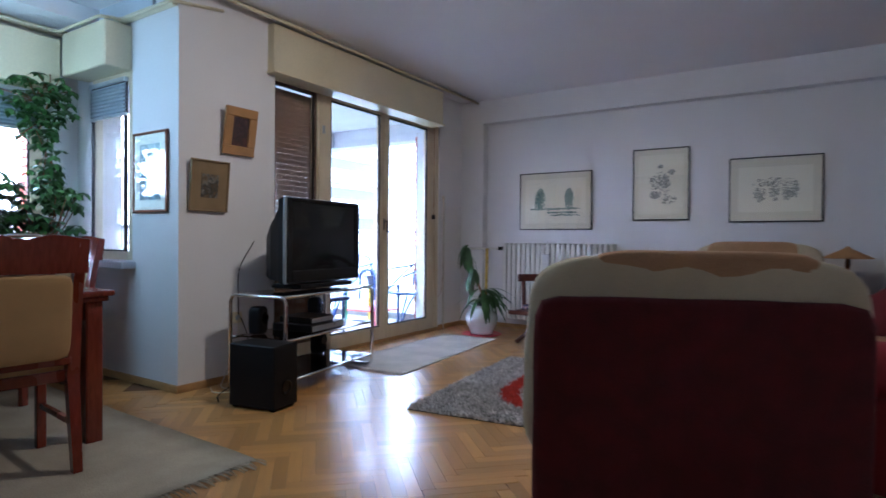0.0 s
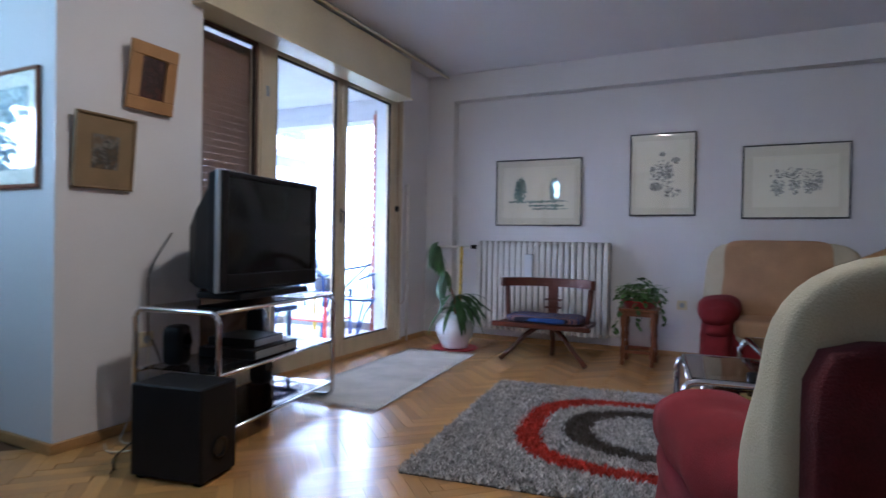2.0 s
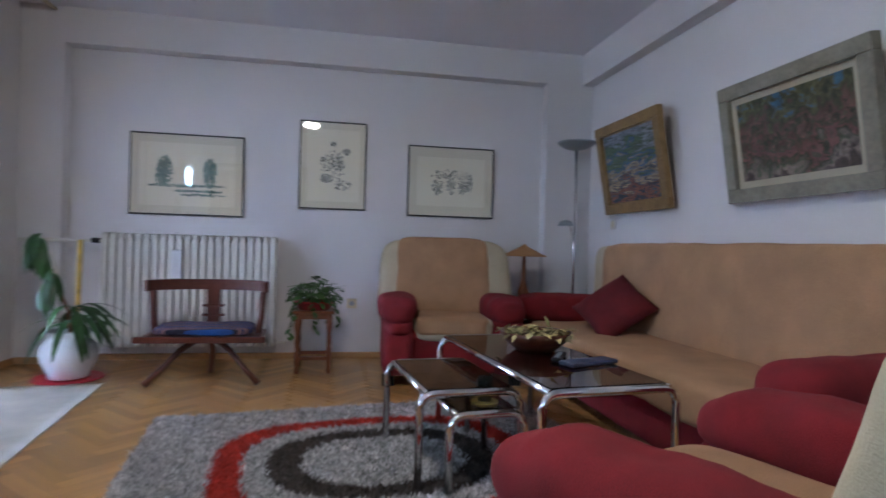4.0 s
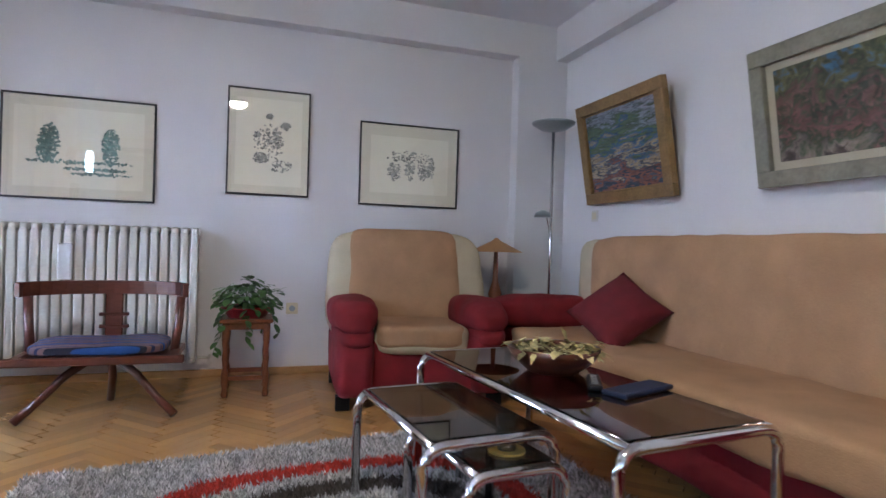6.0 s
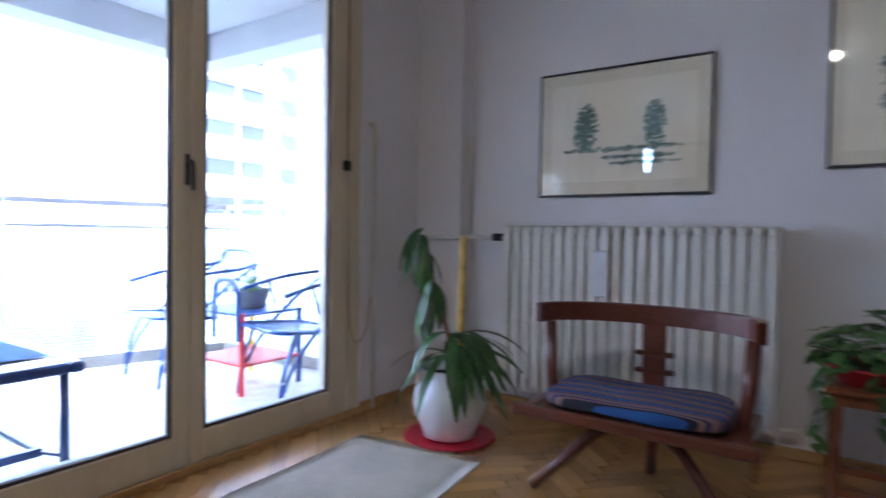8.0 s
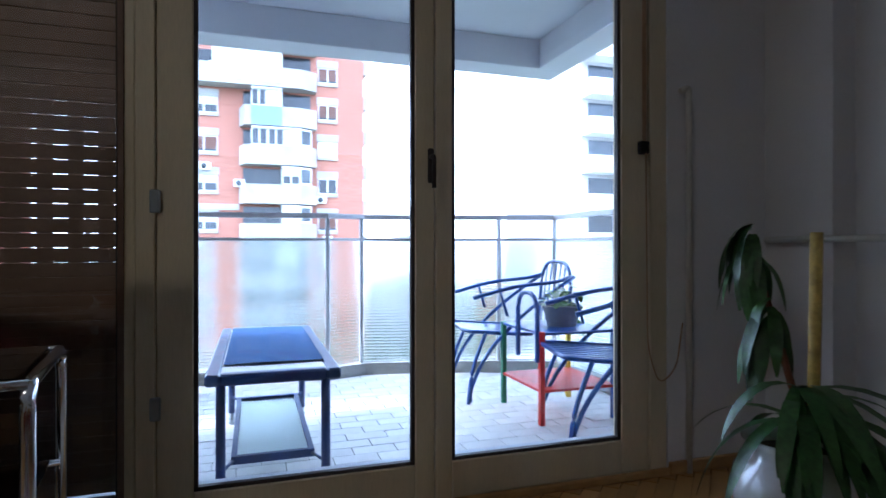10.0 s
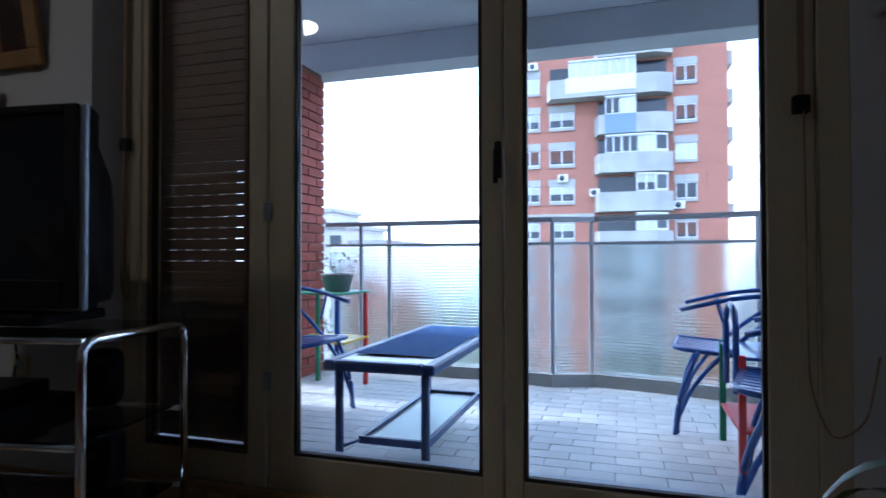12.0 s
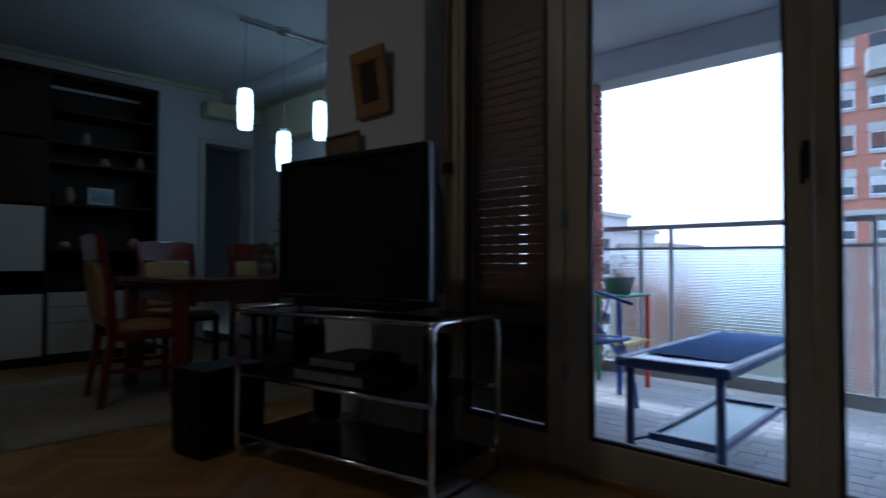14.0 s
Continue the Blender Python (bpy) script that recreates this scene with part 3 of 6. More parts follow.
# ---- seats ----
def armchair(at, rz, label, w=0.98, d=0.95, back_h=0.975, back_t=0.24, slope=0.13):
    """Faces local +y; centre of the base at the origin."""
    t = thing("armchair", at, rz, label, "armchair", "armchairs of the red and cream suite")
    aw = 0.25
    hw = w / 2
    m = bmesh.new()
    pillow(m, -hw + 0.03, hw - 0.03, -d / 2, d / 2 - 0.08, 0.07, 0.40, p=9, n=10)
    part("base", m, RED, t, "red upholstered base")
    for s in (-1, 1):
        x0, x1 = (-hw + 0.03, -hw + aw) if s < 0 else (hw - aw, hw - 0.03)
        m = bmesh.new()
        pillow(m, x0, x1, -d / 2 + 0.12, d / 2 - 0.02, 0.06, 0.44, p=5, n=12, seed=s + 2)
        for v in m.verts:
            v.co.y += 0.03 * math.sin(max(0, v.co.z) / 0.44 * math.pi) * (1 if v.co.y > 0 else 0)
        a = part("arm", m, RED, t)
        m = bmesh.new()
        pillow(m, x0 - 0.01, x1 + 0.0, -d / 2 + 0.14, d / 2 + 0.02, 0.33, 0.48, p=3, n=12, seed=s + 4)
        part("roll", m, RED, a)
        m = bmesh.new()
        pillow(m, x0 - 0.03, x1 + 0.03, -d / 2 + 0.10, d / 2 + 0.03, 0.42, 0.62, p=2.7, n=18, seed=s + 7, lump=0.014)
        for v in m.verts:
            v.co.z += 0.006 * noise.noise(Vector((v.co.x * 4, v.co.y * 26, s))) - 0.02 * max(0, (v.co.y - d / 2 + 0.12)) / 0.12
        part("arm_cushion", m, RED, a, "plump red arm cushion")
    m = bmesh.new()
    pillow(m, -hw + aw - 0.02, hw - aw + 0.02, -d / 2 + 0.12, d / 2 - 0.03, 0.30, 0.47, p=5, n=12, sag=0.015, seed=11)
    part("seat", m, CREAMF, t, "cream seat cushion")
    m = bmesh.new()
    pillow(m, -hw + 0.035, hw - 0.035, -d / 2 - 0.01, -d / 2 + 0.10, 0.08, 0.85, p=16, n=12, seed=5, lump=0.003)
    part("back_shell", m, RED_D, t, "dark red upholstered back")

    def lean(m):
        for v in m.verts:
            v.co.x *= 1 - 0.10 * max(0, v.co.z - 0.60)
            v.co.y -= max(0, v.co.z - 0.85) * 0.20
            u = min(1, max(0, (v.co.y + d / 2 - 0.05) / (back_t - 0.05)))
            v.co.y += u * (max(0, 0.90 - v.co.z) * slope - max(0, v.co.z - 0.62) * 0.15)

    m = bmesh.new()
    pillow(m, -hw, hw, -d / 2 + 0.03, -d / 2 + back_t, 0.30, back_h, p=5.5, n=18, seed=8, lump=0.006)
    lean(m)
    part("backrest", m, CREAMF, t, "cream back cushion")
    m = bmesh.new()
    pillow(m, -hw + 0.17, hw - 0.12, -d / 2 + 0.036, -d / 2 + back_t + 0.014, 0.39, back_h + 0.014, p=8, n=14, seed=9, lump=0.002)
    lean(m)
    pillow(m, -hw + 0.27, hw - 0.25, -d / 2 + back_t - 0.04, d / 2 - 0.02, 0.34, 0.478, p=6, n=14, seed=9, sag=0.015, lump=0.006)
    part("throw", m, TAN, t, "tan woven throw laid over the seat and back")
    for x in (-hw + 0.08, hw - 0.08):
        for y in (-d / 2 + 0.08, d / 2 - 0.12):
            boxpart("foot", (x - 0.04, x + 0.04, y - 0.03, y + 0.03, 0, 0.08), BLACKP, t, 0.004)
    return t


armchair((3.265, -3.995, 0), 21, "red armchair with cream cushions and a tan throw on the rug", w=0.98, d=0.83, back_t=0.18, slope=0.12)
armchair((3.24, -0.70, 0), 176, "red armchair with cream cushions and a tan throw against the wall", w=1.05, d=0.86, back_h=1.02, back_t=0.30)

sofa = thing("sofa", (4.16, -2.10, 0), 90, "long red and cream sofa under a tan throw", "sofa")
SW, SD = 2.76, 0.86
m = bmesh.new()
pillow(m, -SW / 2 + 0.03, SW / 2 - 0.03, -SD / 2, SD / 2 - 0.1, 0.06, 0.33, p=12, n=12)
part("base", m, RED, sofa)
for s in (-1, 1):
    x0, x1 = (-SW / 2, -SW / 2 + 0.24) if s < 0 else (SW / 2 - 0.24, SW / 2)
    m = bmesh.new()
    pillow(m, x0, x1, -SD / 2 + 0.1, SD / 2 - 0.03, 0.06, 0.44, p=5, n=12, seed=s)
    a = part("arm", m, RED, sofa)
    m = bmesh.new()
    pillow(m, x0 - 0.03, x1 + 0.03, -SD / 2 + 0.12, SD / 2 + 0.02, 0.42, 0.64, p=3, n=14, seed=s + 3, lump=0.012)
    part("arm_cushion", m, RED, a, "plump red arm cushion")
m = bmesh.new()
pillow(m, -SW / 2 + 0.2, SW / 2 - 0.2, -SD / 2 + 0.2, SD / 2 - 0.02, 0.28, 0.46, p=7, n=16, seed=2, lump=0.012)
part("seat", m, TAN, sofa, "tan throw over the seat")
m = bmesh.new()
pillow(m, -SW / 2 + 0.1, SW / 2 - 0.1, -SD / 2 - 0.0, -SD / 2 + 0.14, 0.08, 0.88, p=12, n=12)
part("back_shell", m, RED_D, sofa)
m = bmesh.new()
pillow(m, -SW / 2 + 0.12, SW / 2 - 0.12, -SD / 2 + 0.02, -SD / 2 + 0.28, 0.38, 1.005, p=11, n=16, seed=6, lump=0.008)
part("backrest", m, CREAMF, sofa, "cream back cushion")
m = bmesh.new()
pillow(m, -SW / 2 + 0.2, SW / 2 - 0.30, -SD / 2 + 0.0, -SD / 2 + 0.30, 0.36, 1.018, p=12, n=18, seed=16, lump=0.008)
part("throw", m, TAN, sofa, "tan woven throw over the back")
for x in (-SW / 2 + 0.1, SW / 2 - 0.1):
    for y in (-SD / 2 + 0.08, SD / 2 - 0.14):
        boxpart("foot", (x - 0.04, x + 0.04, y - 0.03, y + 0.03, 0, 0.07), BLACKP, sofa, 0.004)
m = bmesh.new()
k = 14
side = {}
for s in (-1, 1):
    for i in range(k + 1):
        for j in range(k + 1):
            u, v = i / k * 2 - 1, j / k * 2 - 1
            rim = i in (0, k) or j in (0, k)
            if rim and s > 0:
                side[s, i, j] = side[-1, i, j]
                continue
            puff = 0 if rim else 0.085 * ((1 - u * u) * (1 - v * v)) ** 0.45 + 0.004 * noise.noise(Vector((u * 3, v * 3, s)))
            pinch = 1 - 0.07 * (1 - (abs(u * v)))
            side[s, i, j] = m.verts.new((0.195 * u * pinch, s * puff, 0.195 * v * pinch))
    for i in range(k):
        for j in range(k):
            m.faces.new((side[s, i, j], side[s, i + 1, j], side[s, i + 1, j + 1], side[s, i, j + 1])).smooth = True
cush = part("cushion", m, RED_S, None, "dark red scatter cushion leaning in the sofa corner")
tagged(cush, category="cushion")
cush.matrix_basis = pose(4.10, -1.62, 0.61, 0, 0, -50) @ pose(0, 0, 0, -42, 0, 0) @ pose(0, 0, 0, 0, 40, 0)


def glass_table(name, x0, x1, y0, y1, h, label, r=0.013, turn=6):
    t = thing(name, (0, 0, 0), 0, label, "coffee table", "nest of chrome and glass tables")
    t.matrix_basis = pose(x0, y0, 0) @ pose(0, 0, 0, 0, 0, turn) @ pose(-x0, -y0, 0)
    for k, (xa, xb, y) in enumerate(((x0, x1, y0), (x0, x1, y1))):
        m = bmesh.new()
        tube(m, bend([(xa, y, r + 0.012), (xa, y, h - r), (xb, y, h - r), (xb, y, r + 0.012)], 0.07, 6), r * 1.25, 10)
        part("leg_frame", m, CHROME, t)
    for x in (x0 + 0.03, x1 - 0.03):
        m = bmesh.new()
        tube(m, [(x, y0, h - r), (x, y1, h - r)], r, 8)
        part("side_rail", m, CHROME, t)
    boxpart("tabletop", (x0 + 0.035, x1 - 0.035, y0 + 0.015, y1 - 0.015, h - 0.006, h + 0.003), SMOKE, t, 0.002, "smoked glass top")
    return t


glass_table("large_coffee_table", 3.09, 3.635, -3.07, -1.86, 0.48, "large coffee table of chrome tube and smoked glass")
glass_table("middle_coffee_table", 2.72, 3.14, -2.74, -2.12, 0.40, "middle nesting table of chrome tube and smoked glass")
glass_table("small_coffee_table", 2.83, 3.14, -2.79, -2.36, 0.33, "smallest nesting table of chrome tube and smoked glass")

# ---- television corner ----
rack = thing("tv_rack", (0, 0, 0), 0, "chrome tube television rack with smoked glass shelves", "tv stand")
RX0, RX1, RY0, RY1, RH = 0.42, 0.88, -3.62, -2.56, 0.655
TURN = pose(RX1, RY0, 0) @ pose(0, 0, 0, 0, 0, 9) @ pose(-RX1, -RY0, 0)
rack.matrix_basis = TURN
for y in (RY0, RY1):
    m = bmesh.new()
    tube(m, bend([(RX0, y, 0.02), (RX0, y, RH - 0.012), (RX1, y, RH - 0.012), (RX1, y, 0.02), (RX0, y, 0.02)], 0.055, 6), 0.0135, 10)
    part("end_frame", m, CHROME, rack)
for z in (0.10, 0.36, RH - 0.012):
    for x in (RX0 + 0.02, RX1 - 0.01):
        m = bmesh.new()
        tube(m, [(x, RY0, z), (x, RY1, z)], 0.010, 8)
        part("shelf_rail", m, CHROME, rack)
    boxpart("shelf", (RX0 + 0.03, RX1 - 0.02, RY0 + 0.02, RY1 - 0.02, z + 0.004, z + 0.011), SMOKE, rack, 0.001, "smoked glass shelf")

tv = thing("television", (0.454, -3.110, 0.673), 7, "silver and black tube television switched off", "television")
m = bmesh.new()
box(m, 0.215, 0.24, -0.43, 0.43, 0.04, 0.63, bevel=0.010, seg=3)
part("bezel", m, SILVER, tv, "silver side strips and lower panel")
m = bmesh.new()
nr = 10
rows = []
for i in range(nr + 1):
    y = -0.375 + 0.75 * i / nr
    col = []
    for j in range(nr + 1):
        z = 0.125 + 0.48 * j / nr
        bulge = 0.012 * (1 - ((i / nr * 2 - 1) ** 2)) * (1 - ((j / nr * 2 - 1) ** 2)) + 0.243
        col.append(m.verts.new((bulge, y, z)))
    rows.append(col)
for i in range(nr):
    for j in range(nr):
        m.faces.new((rows[i][j], rows[i + 1][j], rows[i + 1][j + 1], rows[i][j + 1])).smooth = True
part("screen", m, SCREEN, tv, "dark glass screen")
for q in ((0.236, 0.254, -0.415, -0.373, 0.05, 0.625), (0.236, 0.254, 0.373, 0.415, 0.05, 0.625), (0.236, 0.254, -0.373, 0.373, 0.60, 0.625), (0.236, 0.256, -0.373, 0.373, 0.05, 0.13)):
    boxpart("screen_surround", q, BLACKP, tv, 0.004)
m = bmesh.new()
vs = []
for x, hy, z0, z1 in ((0.215, 0.425, 0.045, 0.625), (0.17, 0.415, 0.05, 0.61), (0.13, 0.37, 0.055, 0.55), (0.02, 0.33, 0.06, 0.44), (-0.10, 0.24, 0.08, 0.36), (-0.17, 0.16, 0.10, 0.32)):
    vs.append([m.verts.new(p) for p in ((x, -hy, z0), (x, hy, z0), (x, hy, z1), (x, -hy, z1))])
for a, b in zip(vs, vs[1:]):
    for q in range(4):
        m.faces.new((a[q], a[(q + 1) % 4], b[(q + 1) % 4], b[q]))
m.faces.new(vs[0]), m.faces.new(vs[-1])
part("housing", m, BLACKP, tv, "black tapered tube housing")
boxpart("base", (0.0, 0.27, -0.30, 0.30, 0.0, 0.032), BLACKP, tv, 0.008, seg=2)
for i in range(5):
    boxpart("button", (0.255, 0.260, 0.10 + i * 0.035, 0.12 + i * 0.035, 0.052, 0.062), BLACKP, tv)

sub = thing("subwoofer", (0.876, -3.79, 0), 10, "black cube subwoofer standing on the parquet", "speaker")
boxpart("cabinet", (-0.17, 0.17, -0.11, 0.11, 0.012, 0.385), BLACKP, sub, 0.006)
m = bmesh.new()
lathe(m, [(0.045, 0), (0.045, 0.006), (0.032, 0.004), (0.028, -0.03)], 20)
port = part("bass_port", m, SCREEN, sub, "round bass reflex port")
port.matrix_basis = pose(0.172, 0.0, 0.13, 0, 90, 0)
for x in (-0.14, 0.14):
    for y in (-0.08, 0.08):
        boxpart("foot", (x - 0.015, x + 0.015, y - 0.015, y + 0.015, 0, 0.013), BLACKP, sub)


def satellite(at, rz):
    t = thing("satellite_speaker", at, rz, "small black loudspeaker on the rack shelf", "speaker", "loudspeakers on the tv rack")
    t.matrix_basis = TURN @ t.matrix_basis
    m = bmesh.new()
    pillow(m, -0.05, 0.05, -0.055, 0.055, 0.0, 0.19, p=5, n=8, lump=0)
    part("cabinet", m, BLACKP, t)
    m = bmesh.new()
    lathe(m, [(0.038, 0), (0.04, 0.004), (0.03, 0.002), (0.012, -0.004), (0.002, 0.0)], 18)
    c = part("cone", m, SCREEN, t)
    c.matrix_basis = pose(0.052, 0, 0.11, 0, 90, 0)
    return t


satellite((0.55, -3.50, 0.372), 10)
satellite((0.50, -2.80, 0.372), 20)
satellite((0.52, -3.42, 0.112), -10)
satellite((0.52, -2.78, 0.112), 0)
for nm, q, lb in (("dvd_player", (0.50, 0.84, -3.30, -2.90, 0.371, 0.42), "black disc player with a silver front on the shelf"), ("set_top_box", (0.52, 0.80, -3.25, -2.98, 0.422, 0.465), "black set top box stacked on the player")):
    t = thing(nm, (0, 0, 0), 0, lb, "media player")
    t.matrix_basis = TURN
    boxpart("case", q, BLACKP, t, 0.004)
    boxpart("front_panel", (q[1], q[1] + 0.004, q[2] + 0.01, q[3] - 0.01, q[4] + 0.006, q[5] - 0.006), SILVER, t)

# ---- radiator ----
radi = thing("radiator", (0, 0, 0), 0, "cream steel column radiator under the pictures", "radiator")
NC, RXA, RXB = 22, 0.66, 1.95
rm = None
for i in range(NC):
    x = RXA + (RXB - RXA) * (i + 0.5) / NC
    if rm is None:
        m = bmesh.new()
        for y in (-0.06, -0.115, -0.165):
            tube(m, bend([(0, y, 0.16), (0, y, 0.97)], 0.01), 0.0165, 8)
        pillow(m, -0.0225, 0.0225, -0.187, -0.04, 0.955, 1.0, p=4, n=4, lump=0)
        pillow(m, -0.0225, 0.0225, -0.187, -0.04, 0.125, 0.17, p=4, n=4, lump=0)
        pillow(m, -0.0245, 0.0245, -0.188, -0.155, 0.14, 0.985, p=6, n=5, lump=0)
        box(m, -0.012, 0.012, -0.165, -0.06, 0.16, 0.965)
        first = part("column", m, RADP, radi)
        first.location.x = x
        rm = first.data
    else:
        ob = new("column", rm)
        ob.parent = radi
        ob.location.x = x
m = bmesh.new()
tube(m, bend([(0.10, -0.16, 0.93), (0.62, -0.13, 0.93), (0.67, -0.11, 0.93)], 0.03), 0.013, 8)
part("pipe", m, RADP, radi)
m = bmesh.new()
tube(m, bend([(1.95, -0.11, 0.15), (2.02, -0.11, 0.15), (2.02, -0.04, 0.15)], 0.03), 0.010, 8)
part("pipe", m, RADP, radi)
boxpart("valve", (0.585, 0.64, -0.155, -0.105, 0.915, 0.955), BLACKP, radi, 0.006)
m = bmesh.new()
box(m, 1.17, 1.25, -0.225, -0.185, 0.66, 0.88, bevel=0.012, seg=2)
hum = part("radiator_humidifier", m, POTW, None, "white ceramic humidifier hung on the radiator")
tagged(hum, category="humidifier")
m = bmesh.new()
tube(m, bend([(1.19, -0.19, 0.86), (1.19, -0.17, 1.01), (1.19, -0.10, 1.012)], 0.01), 0.002, 4)
part("hook", m, CHROME, hum)

# ---- curved folding chair ----
sch = thing("curved_armchair", (1.56, -0.80, 0), 0, "dark walnut curved-leg armchair with a striped cushion", "chair")
for s in (-1, 1):
    m = bmesh.new()
    tube(m, [(s * 0.06, -0.02, 0.33), (s * 0.17, -0.06, 0.24), (s * 0.27, -0.1, 0.12), (s * 0.37, -0.14, 0.016)], 0.022, 8, taper=[1.2, 1, 0.95, 1.1])
    part("front_leg", m, WALNUT, sch)
m = bmesh.new()
tube(m, [(0.0, 0.14, 0.33), (0.0, 0.22, 0.18), (-0.02, 0.28, 0.015)], 0.022, 8)
part("rear_leg", m, WALNUT, sch)
m = bmesh.new()
box(m, -0.42, 0.42, -0.24, -0.20, 0.33, 0.375, bevel=0.008)
box(m, -0.34, 0.34, 0.20, 0.24, 0.33, 0.375, bevel=0.008)
for s in (-1, 1):
    box(m, s * 0.36 - 0.022, s * 0.36 + 0.022, -0.20, 0.20, 0.333, 0.372, bevel=0.005)
box(m, -0.34, 0.34, -0.20, 0.20, 0.345, 0.362)
part("seat_frame", m, WALNUT, sch)
for s in (-1, 1):
    m = bmesh.new()
    tube(m, [(s * 0.345, 0.0, 0.36), (s * 0.36, 0.02, 0.5), (s * 0.37, 0.03, 0.68)], 0.024, 8)
    part("back_post", m, WALNUT, sch)
m = bmesh.new()
box(m, -0.045, 0.045, 0.20, 0.225, 0.36, 0.70, bevel=0.005)
for z in (0.47, 0.545):
    box(m, -0.075, 0.075, 0.195, 0.23, z, z + 0.018, bevel=0.003)
part("back_splat", m, WALNUT, sch)
m = bmesh.new()
arc = [(0.40 * math.sin(a), 0.235 * math.cos(a) - 0.02, 0.715) for a in np.linspace(-1.65, 1.65, 17)]
rows = []
for p in arc:
    d = Vector((p[0], p[1] + 0.3, 0)).normalized() * 0.016
    rows.append([m.verts.new(Vector(p) + q) for q in (d + Vector((0, 0, 0.045)), d - Vector((0, 0, 0.035)), -d - Vector((0, 0, 0.035)), -d + Vector((0, 0, 0.045)))])
for a, b in zip(rows, rows[1:]):
    for q in range(4):
        m.faces.new((a[q], a[(q + 1) % 4], b[(q + 1) % 4], b[q]))
m.faces.new(rows[0]), m.faces.new(rows[-1])
part("back_rail", m, WALNUT, sch, "curved back and arm rail")
sch.scale = (0.96, 0.93, 0.90)
STRIPES = material("striped_cloth", (0.03, 0.05, 0.16), 0.95, vary=0.2, fine=250, bump=0.5)
n, l = STRIPES.node_tree.nodes, STRIPES.node_tree.links
wv = n.new("ShaderNodeTexWave")
wv.bands_direction = "Y"
wv.inputs["Scale"].default_value = 4.2
wv.inputs["Distortion"].default_value = 0.3
tcn = n.new("ShaderNodeTexCoord")
rp = n.new("ShaderNodeValToRGB")
rp.color_ramp.interpolation = "CONSTANT"
for pos, c in ((0.0, (0.02, 0.08, 0.28, 1)), (0.12, (0.012, 0.014, 0.03, 1)), (0.35, (0.22, 0.13, 0.12, 1)), (0.6, (0.02, 0.03, 0.09, 1)), (0.85, (0.18, 0.11, 0.12, 1))):
    e = rp.color_ramp.elements.new(pos) if pos else rp.color_ramp.elements[0]
    e.color = c
l.new(tcn.outputs["Object"], wv.inputs[0]), l.new(wv.outputs["Fac"], rp.inputs[0]), l.new(rp.outputs[0], n["Principled BSDF"].inputs["Base Color"])
m = bmesh.new()
pillow(m, -0.32, 0.32, -0.22, 0.19, 0.372, 0.44, p=5, n=12, seed=4, lump=0.008)
sc = part("seat_cushion", m, STRIPES, None, "blue, black and pink striped cushion on the curved chair")
sc.matrix_basis = pose(1.56, -0.80, 0)
sc.scale = (0.96, 0.93, 0.90)
tagged(sc, category="cushion")

# ---- plant stand and plants ----
stand = thing("plant_stand", (2.255, -0.47, 0), 0, "turned brown wooden plant stand", "plant stand")
prof = [(0.016, 0), (0.02, 0.02), (0.014, 0.05), (0.021, 0.08), (0.021, 0.14), (0.013, 0.17), (0.019, 0.23), (0.014, 0.28), (0.021, 0.34), (0.021, 0.44)]
for sx in (-1, 1):
    for sy in (-1, 1):
        m = bmesh.new()
        lathe(m, prof, 12)
        lg = part("leg", m, STOOLW, stand)
        lg.location = (sx * 0.115, sy * 0.115, 0)
boxpart("top", (-0.15, 0.15, -0.15, 0.15, 0.44, 0.462), STOOLW, stand, 0.005)
boxpart("stretcher", [(-0.115, 0.115, -0.125, -0.105, 0.10, 0.125), (-0.115, 0.115, 0.105, 0.125, 0.10, 0.125), (-0.125, -0.105, -0.105, 0.105, 0.10, 0.125), (0.105, 0.125, -0.105, 0.105, 0.10, 0.125)], STOOLW, stand)
for s in (-1, 1):
    boxpart("apron", (-0.11, 0.11, s * 0.1185 - 0.0065, s * 0.1185 + 0.0065, 0.40, 0.44), STOOLW, stand)


